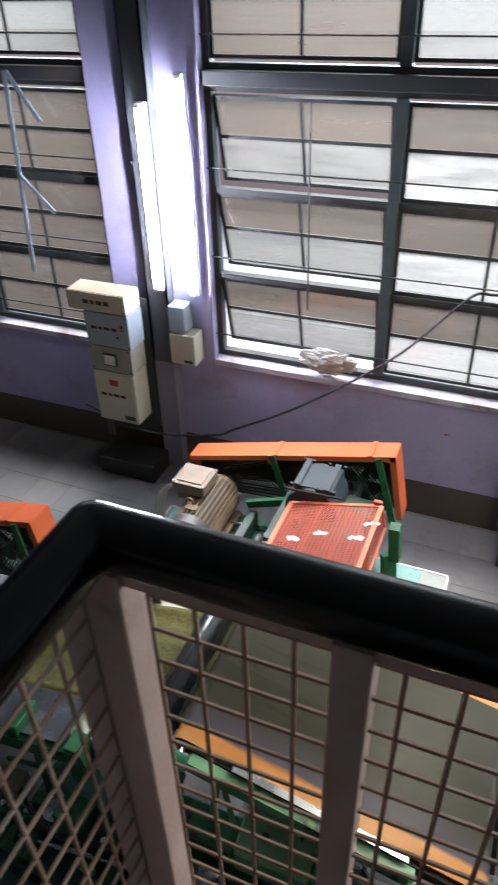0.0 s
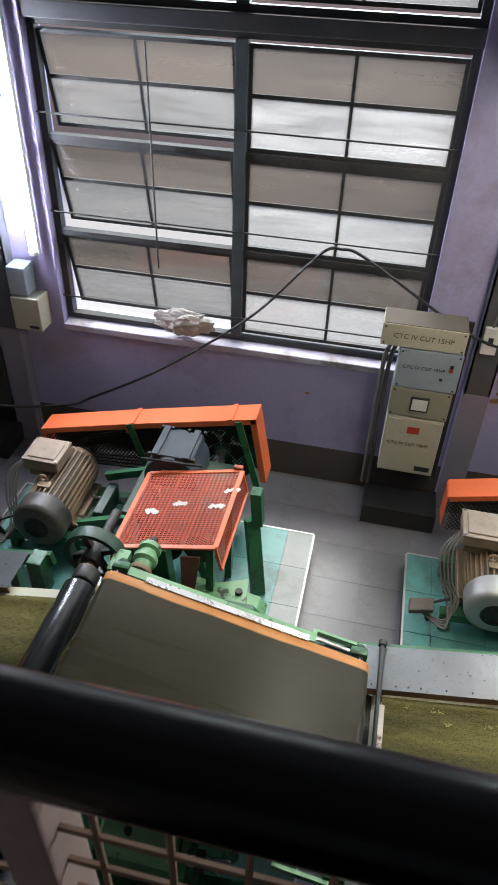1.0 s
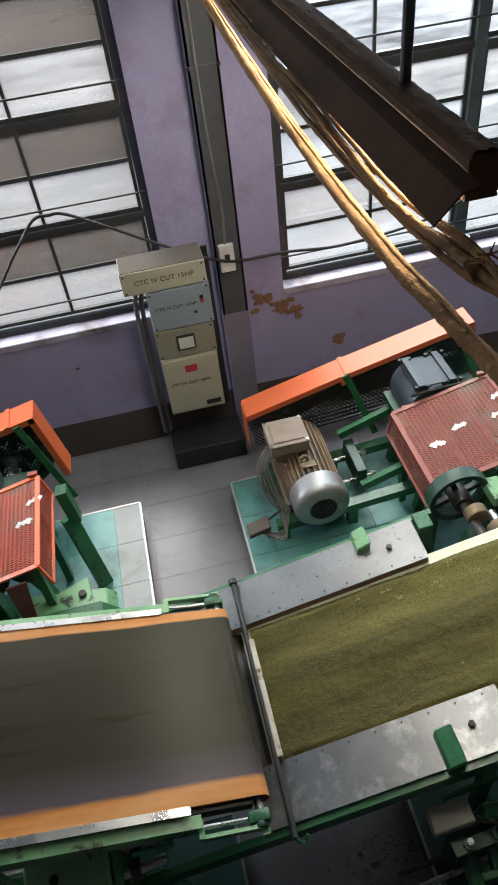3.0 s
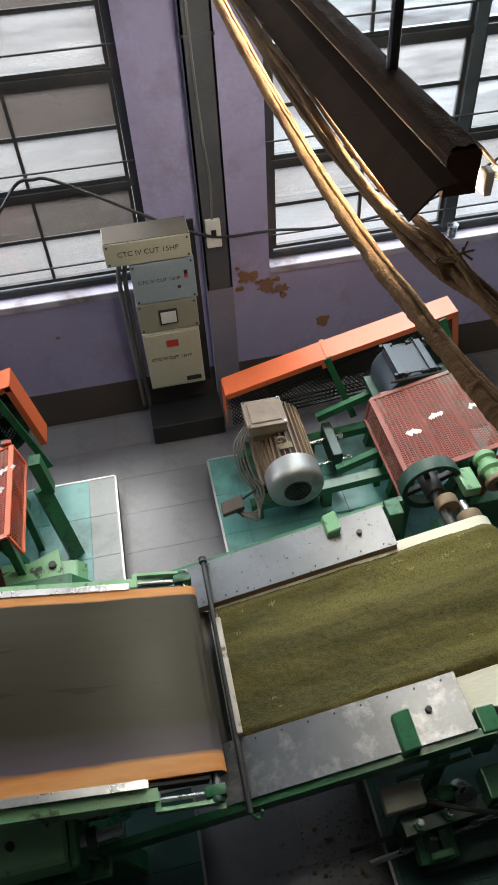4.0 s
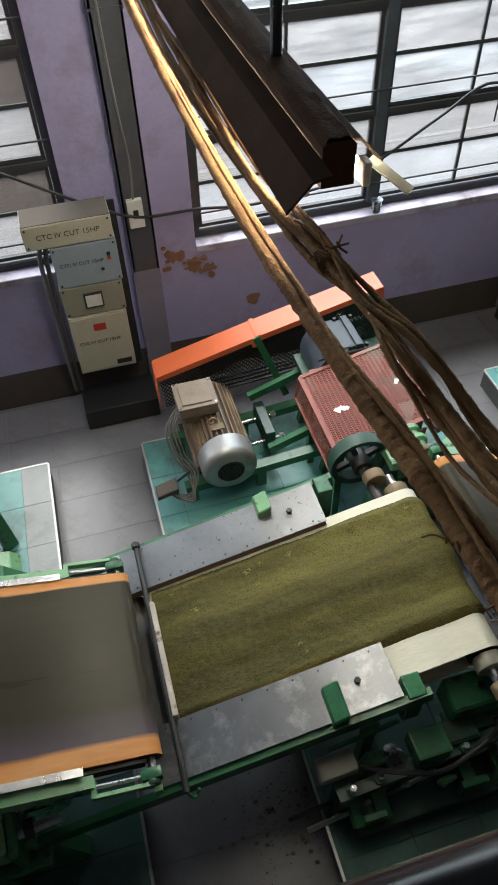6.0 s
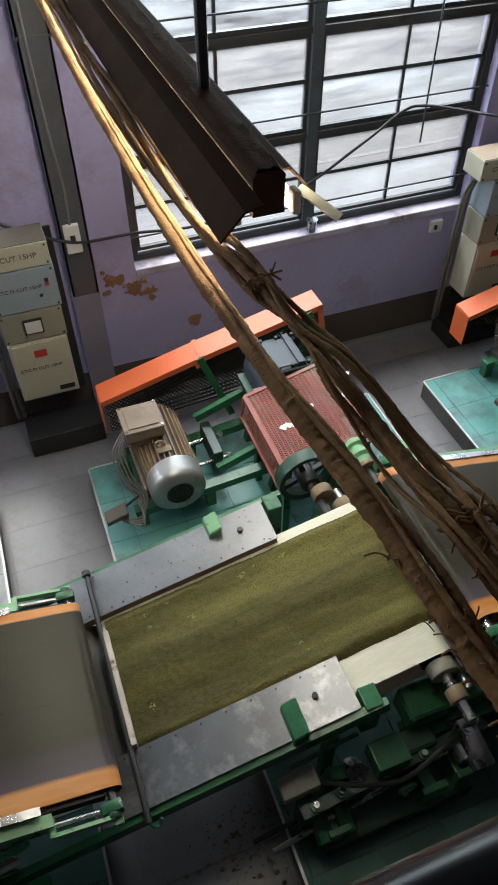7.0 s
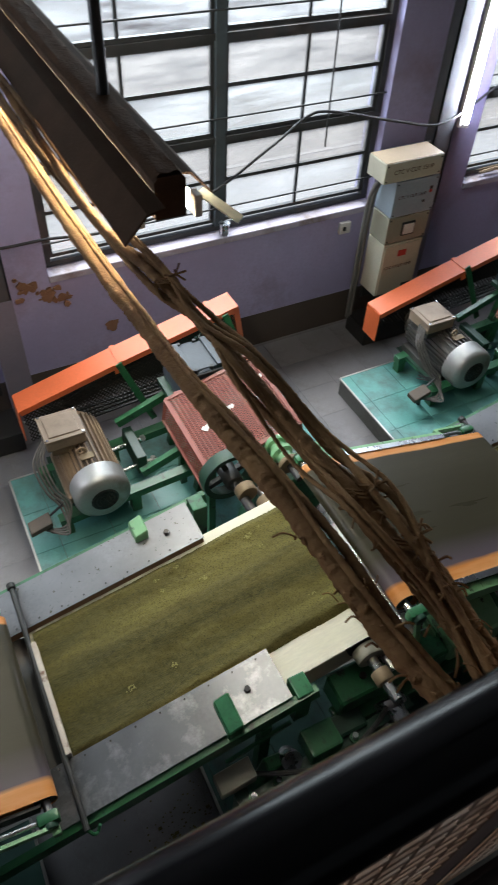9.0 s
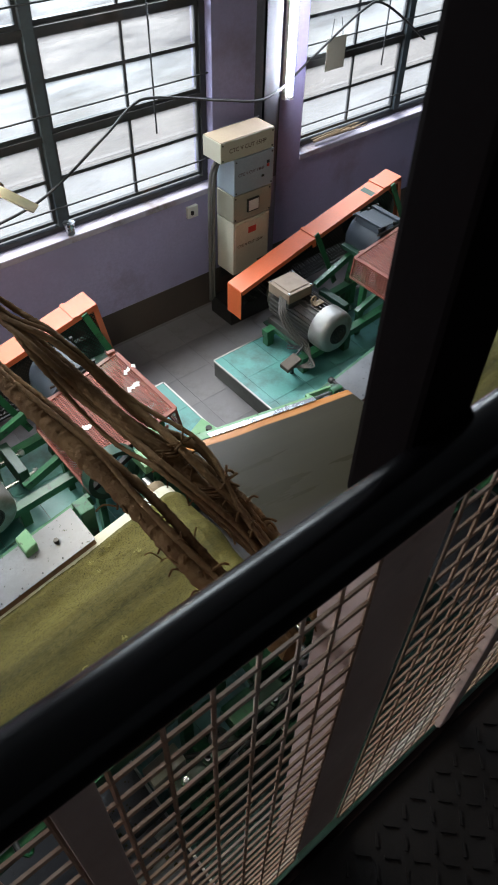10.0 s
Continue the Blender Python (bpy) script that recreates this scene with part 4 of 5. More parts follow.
def tea_conveyor():
    """The conveyor that lifts cut leaf: white belt, aluminium skirts on green beams, end drum."""
    t = thing("leaf_conveyor", (0.75, -2.5, 0.4), "inclined white belt conveyor with aluminium skirts and green beams", "conveyor", "leaf conveyors")
    y0, y1 = -2.885, -2.06
    bm, a, b = loop_belt(T0[0], T0[1], T1[0], T1[1], y0, y1, 0.075, 14)
    part("belt", bm, BELT_WHITE, t, "white belt", smooth=True)
    part("head_drum", cyl(B(), (b[0], y0 + 0.003, b[1]), (b[0], y1 - 0.003, b[1]), 0.071, 32), CAST, t, smooth=True)
    part("head_shaft", cyl(B(), (b[0], y0 - 0.26, b[1]), (b[0], y1 + 0.14, b[1]), 0.024, 16), STEEL, t)
    for y, r in ((y0 - 0.035, 0.062), (y0 - 0.15, 0.042), (y1 + 0.035, 0.06)):
        part("shaft_collar", cyl(B(), (b[0], y - 0.03, b[1]), (b[0], y + 0.03, b[1]), r, 24, 0.008), BRASS_PLATE if r < 0.062 else KHAKI, t, "khaki shaft collar", smooth=True)
    for ya, yb, s in ((-2.10, -1.87, 1), (-2.958, -2.728, -1)):
        inner, outer = (ya, yb) if s > 0 else (yb, ya)
        xa, xb = -0.0, 0.985
        bm = B()
        up = 0.045
        v = [bm.verts.new(p) for p in ((xa, outer, tea_z(xa) + up), (xb, outer, tea_z(xb) + up), (xb, inner, tea_z(xb) + up - 0.004), (xa, inner, tea_z(xa) + up - 0.004))]
        w = [bm.verts.new(p.co - Vector((0, 0, 0.004))) for p in v]
        bm.faces.new(v), bm.faces.new(w[::-1])
        for k in range(4):
            bm.faces.new((v[k], v[(k + 1) % 4], w[(k + 1) % 4], w[k]))
        skirt = part("skirt", bm, ALU_SPOT if s > 0 else ALU, t, "worn aluminium cover sheet")
        part("rubbing_strip", bar(B(), (xa, inner + s * 0.006, tea_z(xa) + up - 0.03), (xb, inner + s * 0.006, tea_z(xb) + up - 0.03), 0.01, 0.045), WOOD, t, "brown wooden rubbing strip")
        for k in range(9):
            x = xa + 0.07 + k * 0.107
            part("rivet", cyl(B(), (x, inner + s * 0.02, tea_z(x) + up - 0.002), (x, inner + s * 0.02, tea_z(x) + up + 0.002), 0.0045, 6), CAST, skirt)
        part("skirt_bolt", cyl(B(), (0.84, (inner + outer) / 2, tea_z(0.84) + up - 0.002), (0.84, (inner + outer) / 2, tea_z(0.84) + up + 0.018), 0.013, 6), CAST, skirt)
        clip = part("clip", prism(B(), [(0.695, tea_z(0.695) - 0.02), (0.76, tea_z(0.76) - 0.02), (0.76, tea_z(0.76) + 0.10), (0.695, tea_z(0.695) + 0.085)], outer - s * (0.09 if s > 0 else 0.13), outer + s * 0.02, bev=0.006), GREEN_PALE if s > 0 else GREEN, t, "pale green holding clip")
        yb2 = outer + s * 0.012
        part("side_beam", bar(B(), (-0.75, yb2, tea_z(-0.75) - 0.01), (1.1, yb2, tea_z(1.1) - 0.01), 0.03, 0.075), GREEN, t, "green steel side beam")
        part("head_block", box(B(), 1.0, 1.075, outer - s * 0.075, outer + s * 0.02, 0.60, 0.84, 0.006), GREEN, t, "worn green bearing block")
        for x in (0.86, -0.6):
            part("post", box(B(), x - 0.025, x + 0.025, yb2 - 0.02, yb2 + 0.02, 0.02 if x < 0.2 else 0.147, tea_z(x) - 0.05), GREEN, t)
    part("tail_trough", prism(B(), [(-0.02, 0.42), (0.2, 0.42), (0.2, 0.52), (0.0, 0.60), (-0.02, 0.60)], -2.84, -2.09), CAST, t, "dark trough under the belt's tail")
    return t


def scraper():
    t = thing("scraper_bar", (0.118, -2.49, 0.62), "steel rod with a worn wooden scraper board across the belt", "scraper", "scraper bars")
    z = 0.675
    part("rod", tube(B(), [(0.102, -3.015, z), (0.102, -1.875, z + 0.01)], 0.012, 10), CAST, t)
    part("knob", cyl(B(), (0.102, -1.895, z + 0.01), (0.102, -1.865, z + 0.01), 0.02, 12, 0.004), CAST, t)
    part("board", box(B(), 0.108, 0.132, -2.727, -2.20, z - 0.06, z + 0.018, 0.006), surface("worn_white_board", (0.6, 0.55, 0.48), (0.42, 0.34, 0.28), 0.7, stain=(0.16, 0.08, 0.05), stain_at=(0.56, 0.66), scale=9, stain_scale=12), t, "worn whitish wooden board")
    part("hook", tube(B(), spline([(0.102, -3.01, z), (0.12, -3.03, z - 0.02), (0.135, -3.02, z - 0.05), (0.15, -3.005, z - 0.03)], 4), 0.007, 6), GREEN, t)
    return t


def leaf_bed():
    """The bed of cut leaf on the white belt, uneven in depth, running over the head drum."""
    bm = B()
    nx, ny = 150, 70
    xs = [0.128 + 1.232 * i / (nx - 24) for i in range(nx - 23)]
    prof = [(x, tea_z(x), -0.19, 0.98) for x in xs]
    ang0 = math.atan2(T1[1] - T0[1], T1[0] - T0[0])
    cxx, czz = T1[0] + 0.075 * math.sin(ang0), T1[1] - 0.075 * math.cos(ang0)
    for k in range(1, 17):
        a = ang0 + math.pi / 2 - math.radians(115) * k / 16
        prof.append((cxx + 0.075 * math.cos(a), czz + 0.075 * math.sin(a), math.cos(a), math.sin(a)))
    rows = []
    for i, (x, z, nx_, nz_) in enumerate(prof):
        row = []
        for j in range(ny + 1):
            v = j / ny
            y = -2.742 + 0.634 * v
            wob = noise.noise((x * 5, v * 3, 1.7)) * 0.006
            edge = min(v, 1 - v)
            h = 0.024 * min(1, edge / 0.06) + 0.006 * noise.noise((x * 9, y * 14, 0)) + 0.003 * noise.noise((x * 45, y * 45, 3)) + 0.005 * noise.noise((x * 131, y * 117, 5))
            h += 0.012 * math.cos(2 * math.pi * (v * 1.7 + 0.12 + 0.05 * noise.noise((x * 2.2, 8, 1)))) * min(1, edge / 0.1)
            h = max(h, -0.004) if edge > 0.001 else -0.004
            if i > len(xs):
                h *= 0.75
            row.append(bm.verts.new((x + nx_ * h, y + (wob if edge < 0.08 else 0), z + nz_ * h)))
        rows.append(row)
    for a, b in zip(rows, rows[1:]):
        for j in range(ny):
            bm.faces.new((a[j], a[j + 1], b[j + 1], b[j]))
    ob = part("cut_leaf_bed", bm, TEA, None, smooth=True)
    return tagged(ob, "bed of moist olive-green cut tea leaf on the belt", "tea leaf", kind="stuff")


def roller_machine():
    """The green cutting machine under the belts: side frames, bearing housings, rollers, adjusting gear on the walkway side."""
    t = thing("roller_machine", (-0.6, -2.45, 0.147), "green cast cutting-roller machine with bolted bearing housings", "machine", "roller machines")
    for y, w in ((-3.0, 0.09), (-1.80, 0.08)):
        part("side_frame", prism(B(), [(-1.35, 0.147), (-0.35, 0.147), (-0.42, 0.42), (-0.55, 0.58), (-1.15, 0.58), (-1.28, 0.42)], y, y + w, bev=0.008), GREEN, t)
    hs = prism(B(), [(-3.03, 0.54), (-2.83, 0.54), (-2.83, 0.745), (-2.86, 0.75), (-3.03, 0.685)], -0.87, -0.565, "x", 0.012)
    part("housing", hs, GREEN_PALE, t, "pale green bolted bearing housing")
    part("end_flange", prism(B(), [(-3.05, 0.48), (-2.81, 0.48), (-2.81, 0.74), (-3.05, 0.67)], -0.563, -0.525, "x", 0.008), GREEN, t)
    part("long_beam", prism(B(), [(-3.02, 0.52), (-2.88, 0.52), (-2.88, 0.66), (-3.02, 0.64)], -1.45, -0.872, "x", 0.01), GREEN, t, "green cast beam")
    part("lower_ledge", box(B(), -1.45, -0.45, -3.06, -2.95, 0.44, 0.478, 0.008), GREEN, t)
    for x in (-1.32, -0.82, -0.62):
        part("rib", prism(B(), [(x - 0.015, 0.16), (x + 0.015, 0.16), (x + 0.015, 0.44), (x - 0.015, 0.44)], -3.06, -2.96, bev=0.004), GREEN, t)
    for x in (-1.19, -0.955):
        cap = part("roller_cap", cyl(B(), (x, -3.075, 0.47), (x, -3.035, 0.485), 0.075, 26, 0.006), STEEL, t, "polished roller end cap", smooth=True)
        part("roller_end", cyl(B(), (x, -3.24, 0.43), (x, -3.075, 0.47), 0.055, 26, 0.005), STEEL, cap, smooth=True)
    for x, y, z in ((-0.63, -2.88, 0.745), (-0.76, -2.95, 0.72), (-1.1, -2.95, 0.65), (-1.3, -2.95, 0.65)):
        part("bolt", cyl(B(), (x, y, z - 0.01), (x, y, z + 0.012), 0.016, 8), CAST, t)
    for x, z in ((-0.85, 0.40), (-0.47, 0.47)):
        part("roller", cyl(B(), (x, -2.85, z), (x, -1.95, z), 0.11, 30), STEEL, t, smooth=True)
    part("adjusting_screw", tube(B(), [(-0.53, -2.97, 0.65), (-0.37, -2.955, 0.65)], 0.02, 12), STEEL, t)
    part("locknut", cyl(B(), (-0.50, -2.965, 0.65), (-0.465, -2.962, 0.65), 0.042, 6), CAST, t)
    part("adjusting_screw", tube(B(), [(-0.53, -2.88, 0.66), (-0.40, -2.88, 0.66)], 0.03, 12), STEEL, t)
    part("side_bracket", bar(B(), (-0.85, -2.86, 0.775), (-0.6, -2.855, 0.752), 0.03, 0.012), STEEL, t, "steel slide strip")
    for y, r, n in ((-2.87, 0.05, 16), (-2.925, 0.07, 22)):
        bm = cyl(B(), (-1.2, y - 0.02, 0.74), (-1.2, y + 0.02, 0.75), r * 0.86, 22)
        for k in range(n):
            a = 2 * math.pi * k / n
            bar(bm, (-1.2 + r * 0.84 * math.cos(a), y, 0.745 + r * 0.84 * math.sin(a)), (-1.2 + r * math.cos(a), y, 0.745 + r * math.sin(a)), 0.04, 0.01, (-math.sin(a), 0, math.cos(a)))
        part("gear_wheel", bm, CAST, t)
    part("spindle", cyl(B(), (-1.2, -3.01, 0.735), (-1.2, -2.84, 0.75), 0.022, 14), STEEL, t)
    lv = B()
    bar(lv, (-1.0, -2.93, 0.66), (-0.99, -2.86, 0.86), 0.024, 0.02)
    bar(lv, (-0.985, -2.86, 0.85), (-0.90, -2.93, 0.66), 0.02, 0.016)
    part("lever", lv, GREEN_PALE, t, "pale green A-shaped lever")
    for x in (-1.02, -0.96):
        part("lever_stud", cyl(B(), (x, -2.85, 0.85), (x, -2.83, 0.905), 0.011, 8), GREEN_PALE, t)
    part("gusset", prism(B(), [(-0.98, 0.50), (-0.55, 0.42), (-0.5, 0.36), (-0.98, 0.36)], -1.79, -1.53, bev=0.006), GREEN_PALE, t, "pale green gusset plate")
    part("gusset_top", prism(B(), [(-0.98, -1.66), (-0.62, -1.51), (-0.585, -1.76), (-0.98, -1.79)], 0.505, 0.52, "z", 0.004), GREEN_PALE, t)
    part("gusset_bolt", cyl(B(), (-0.65, -1.62, 0.52), (-0.65, -1.62, 0.54), 0.02, 8), CAST, t)
    for x in (-1.1, -0.45):
        part("frame_post", box(B(), x - 0.04, x + 0.04, -1.74, -1.66, 0.147, 0.36, 0.005), GREEN, t)
    return t


def adjusters():
    """Small screws, guides and nuts at the walkway side of the machine."""
    t = thing("roller_adjuster", (0.95, -3.2, 0.147), "green roller adjuster with steel screws and hex nuts", "adjuster", "roller adjusters")
    part("base", box(B(), 0.8, 1.5, -3.32, -3.12, 0.147, 0.26, 0.01), GREEN_DARK, t)
    for x in (0.80, 0.90):
        bm = cyl(B(), (x, -3.30, 0.30), (x, -3.17, 0.33), 0.04, 8, 0.006)
        part("hex_nut", bm, GREEN, t)
    part("screw", tube(B(), [(0.58, -3.25, 0.30), (1.45, -3.17, 0.36)], 0.012, 8), STEEL, t)
    part("screw", tube(B(), [(0.52, -3.18, 0.26), (0.72, -3.17, 0.27)], 0.011, 8), CAST, t)
    part("polished_end", cyl(B(), (0.99, -3.10, 0.44), (0.99, -3.15, 0.50), 0.045, 24, 0.004), STEEL, t, smooth=True)
    part("polished_end", cyl(B(), (1.47, -3.25, 0.42), (1.47, -3.08, 0.42), 0.045, 24, 0.004), STEEL, t, smooth=True)
    part("bearing_arm", prism(B(), [(0.82, 0.26), (1.06, 0.26), (1.02, 0.46), (0.88, 0.5)], -3.14, -3.08, bev=0.008), GREEN, t)
    part("bearing_arm", prism(B(), [(1.15, 0.26), (1.42, 0.26), (1.36, 0.52), (1.2, 0.52)], -3.16, -3.06, bev=0.01), GREEN_DARK, t)
    part("lever", bar(B(), (0.72, -3.06, 0.60), (1.02, -3.05, 0.66), 0.014, 0.02), GREEN, t)
    part("wedge", prism(B(), [(0.66, 0.48), (0.82, 0.5), (0.82, 0.56), (0.66, 0.53)], -3.15, -3.06, bev=0.004), KHAKI, t, "pale khaki wedge")
    part("slider", box(B(), 1.05, 1.2, -3.2, -3.08, 0.5, 0.6, 0.01), GREEN, t)
    part("cross_bar", bar(B(), (0.72, -3.2, 0.44), (1.6, -3.15, 0.47), 0.05, 0.05), GREEN_DARK, t)
    for x, y, z in ((0.78, -3.2, 0.468), (1.1, -3.185, 0.475), (1.28, -3.18, 0.48), (1.5, -3.16, 0.485), (0.9, -3.19, 0.47)):
        part("bolt", cyl(B(), (x, y, z), (x, y, z + 0.05), 0.013, 8), STEEL, t)
        part("hex_nut", cyl(B(), (x, y, z + 0.004), (x, y, z + 0.024), 0.024, 6), GREEN, t)
    for x, w, h in ((0.86, 0.05, 0.09), (1.3, 0.06, 0.12), (1.44, 0.04, 0.16)):
        bm = box(B(), x - w, x + w, -3.3, -3.27, 0.262, 0.262 + h, 0.006)
        box(bm, x - w * 0.5, x + w * 0.5, -3.27, -3.16, 0.262, 0.262 + h * 0.6, 0.005)
        part("bracket", bm, GREEN, t)
    part("eye_bolt", tube(B(), [(1.2 + 0.035 * math.cos(2 * math.pi * k / 16), -3.24, 0.34 + 0.035 * math.sin(2 * math.pi * k / 16)) for k in range(17)], 0.01, 6), GREEN_PALE, t)
    part("eye_shank", cyl(B(), (1.2, -3.24, 0.262), (1.2, -3.24, 0.306), 0.012, 8), GREEN_PALE, t)
    part("hose", tube(B(), spline([(0.78, -3.1, 0.5), (0.95, -3.2, 0.56), (1.15, -3.24, 0.52), (1.35, -3.2, 0.58), (1.5, -3.12, 0.5)], 6), 0.011, 8), CABLE, t, "black hose")
    for x in (0.75, 1.55):
        part("leg", box(B(), x - 0.03, x + 0.03, -3.22, -3.14, 0.147, 0.44), GREEN_DARK, t)
    return t


guards = [belt_guard(), belt_guard(-2.65), belt_guard(2.61, 1.14, 0.06)]
gear_guards = [mesh_guard(), mesh_guard(-2.48), mesh_guard(2.53, 1.3)]
unit = [motor(), motor_stand(), junction_box(), gearbox(), hand_wheel(), fluted_coupling(), tea_conveyor(), scraper(), adjusters(), leaf_bed()]
for ob in unit:
    if ob.name == "shaft_coupling":
        ob.location.x -= 0.075
    if ob.name == "roller_adjuster":
        ob.location += Vector((-0.045, 0.06, 0))


def repaint(thing_, words, material):
    """Gives the parts of a copy that bear one of the names a paint of their own."""
    for o in thing_.children_recursive:
        if o.name.split(".")[0] in words:
            o.material_slots[0].link = "OBJECT"
            o.material_slots[0].material = material


for ob in unit:
    for dx in (-2.65, 2.66):
        c = copy_thing(ob, Matrix.Translation(ob.location + Vector((dx, 0, 0))))
        if ob.name == "electric_motor" and dx > 0:
            c["label"] = "dark grey electric motor with dusty pale terminal box"
            repaint(c, ("housing", "fin", "end_shield", "box_neck", "foot"), MOTOR_GREY)
        if ob.name == "electric_motor" and dx < 0:
            c["label"] = "brown electric motor with dark fan cover"
            repaint(c, ("fan_cover",), MOTOR_GREY)
for g in (gear_guards[0], gear_guards[2]):
    repaint(g, ("top_mesh", "side_mesh", "angle_frame", "top_rib", "hinge"), RED_DULL)
tr = B()
bar(tr, (-0.66, -1.18, 0.86), (-0.64, -1.18, 0.62), 0.07, 0.06)
bar(tr, (-0.68, -1.18, 0.64), (-0.60, -1.30, 0.15), 0.08, 0.05)
part("trestle_leg", tr, GREEN, gear_guards[1], "green bent trestle leg")
feed = [feed_conveyor(), roller_machine()]
for ob in feed:
    for dx in (2.66, 5.3):
        copy_thing(ob, Matrix.Translation(ob.location + Vector((dx, 0, 0))))

guard = copy_thing(guards[0], Matrix.Translation(guards[0].location + Vector((-4.35, -1.36, 0.07))))
ORIGIN[guard.name] = guard.location.copy()
for x in (-3.6, -2.72):
    part("stand_leg", box(B(), x - 0.03, x + 0.03, -1.975, -1.915, 0.0, 0.5, 0.004), GREEN, guard)

# black wrapped roller before the first belt
rl = thing("drive_roller_shaft", (-1.32, -2.55, 0.75), "black glossy roller shaft at the end of the belt", "roller")
part("sleeve", cyl(B(), (-1.315, -2.88, 0.87), (-1.315, -2.05, 0.87), 0.078, 28, 0.01), surface("glossy_black_rubber", (0.02, 0.022, 0.022), None, 0.18), rl, smooth=True)
part("bearing", cyl(B(), (-1.315, -2.03, 0.87), (-1.315, -1.95, 0.87), 0.062, 24, 0.01), CAST, rl, smooth=True)

# ---- control panels ----
def lettering(text, size, at, parent, material=None):
    cu = bpy.data.curves.new("lettering", "FONT")
    cu.body, cu.size, cu.extrude, cu.align_x, cu.align_y = text, size, 0.0006, "CENTER", "CENTER"
    cu.materials.append(material or INK)
    ob = new("lettering", cu)
    ob.parent = parent
    ob.matrix_basis = Matrix.Translation(Vector(at) - ORIGIN[parent.name]) @ pose(0, 0, 0, 90, 0, 0)
    return ob


def control_panel(x, readable, dz=-0.032):
    """A stack of four sheet-steel starter enclosures on a dark stand by the column."""
    t = thing("control_panel", (x + 0.16, -0.22, 0), "stack of cream and grey motor starter boxes on a dark stand", "control panel", "control panels")
    yf, yb = -0.335, -0.115
    part("stand", box(B(), x + 0.03, x + 0.40, yb - 0.015, yb + 0.005, 0.30, 1.50, 0.004), BLACK_PLASTIC, t, "black steel backing stand")
    # solid black block: the dark base plus the shade between the stand's legs
    part("stand_base", box(B(), x - 0.06, x + 0.44, -0.38, -0.11, 0, 0.16, 0.01), BLACK_PLASTIC, t, "black block for the stand's base and the shaded void under the boxes")

    def screws(b, x0, x1, z0, z1):
        for sx in (x0 + 0.018, x1 - 0.018):
            for sz in (z0 + 0.018, z1 - 0.018):
                part("screw", cyl(B(), (sx, yf - 0.004, sz), (sx, yf + 0.002, sz), 0.006, 8), BLACK_PLASTIC, b)

    def word(b, z, s):
        cx = x + (0.115 if b.name.startswith("wide") else 0.15)
        if readable:
            lettering("CTC %s CUT 15HP" % readable, s, (cx, yf - 0.0012, z), b)
        else:
            for k, (o, w) in enumerate(((-0.085, 0.05), (-0.03, 0.03), (0.025, 0.05), (0.085, 0.045))):
                part("lettering_bar", box(B(), cx + o - w / 2, cx + o + w / 2, yf - 0.001, yf + 0.001, z - s * 0.36, z + s * 0.36), INK, b)
    b1 = part("wide_box", box(B(), x - 0.125, x + 0.355, yf, yb - 0.02, 1.425, 1.565, 0.006), CREAM, t, "cream wide starter box with tan dusty top")
    part("dusty_top", box(B(), x - 0.12, x + 0.352, yf + 0.006, yb - 0.024, 1.565, 1.569), KHAKI_DUST if readable == "IV" else TAN, b1)
    screws(b1, x - 0.125, x + 0.355, 1.425, 1.565)
    word(b1, 1.495, 0.043)
    b2 = part("blue_box", box(B(), x - 0.005, x + 0.36, yf, yb - 0.02, 1.155, 1.418, 0.006), PALE_BLUE, t, "blue-grey starter box")
    word(b2, 1.30, 0.031)
    screws(b2, x - 0.005, x + 0.36, 1.155, 1.418)
    part("button", box(B(), x + 0.295, x + 0.315, yf - 0.006, yf + 0.002, 1.325, 1.345), BLACK_PLASTIC, b2)
    part("button", box(B(), x + 0.295, x + 0.315, yf - 0.006, yf + 0.002, 1.30, 1.32), RED_LABEL, b2)
    part("button", box(B(), x + 0.25, x + 0.268, yf - 0.006, yf + 0.002, 1.235, 1.25), BLACK_PLASTIC, b2)
    b3 = part("meter_box", box(B(), x - 0.01, x + 0.35, yf, yb - 0.02, 0.948, 1.15, 0.006), KHAKI, t, "khaki meter box")
    part("meter_bezel", box(B(), x + 0.115, x + 0.225, yf - 0.014, yf + 0.002, 1.0, 1.10, 0.004), BLACK_PLASTIC, b3)
    part("meter_dial", box(B(), x + 0.124, x + 0.216, yf - 0.017, yf - 0.012, 1.012, 1.09), WHITE_PLASTIC, b3, "white dial")
    screws(b3, x - 0.01, x + 0.35, 0.948, 1.15)
    b4 = part("starter_box", box(B(), x - 0.008, x + 0.343, yf, yb - 0.02, 0.50, 0.94, 0.006), CREAM, t, "cream starter box with red label")
    part("door", box(B(), x + 0.006, x + 0.329, yf - 0.006, yf + 0.001, 0.515, 0.925, 0.003), CREAM, b4)
    part("red_label", box(B(), x + 0.13, x + 0.205, yf - 0.008, yf - 0.005, 0.825, 0.875), RED_LABEL, b4)
    part("maker_plate", box(B(), x + 0.225, x + 0.32, yf - 0.0085, yf - 0.005, 0.535, 0.57), BLACK_PLASTIC, b4)
    yf -= 0.007
    word(b4, 0.74, 0.032)
    for s in (0.0, 0.035):
        part("conduit", tube(B(), spline([(x + 0.02, -0.2, 1.43), (x - 0.03 - s, -0.17, 1.33), (x - 0.05 - s, -0.15, 1.1), (x - 0.05 - s, -0.14, 0.4), (x - 0.05 - s, -0.14, 0.2)], 6), 0.014, 8), CABLE_GREY, t, "grey cable conduit")
    for o in t.children:
        if not o.name.startswith("stand"):
            o.location.z += dz
    return t


control_panel(0.0, "IV")
control_panel(-3.165, "", 0.02)
control_panel(3.235, "V", -0.06)

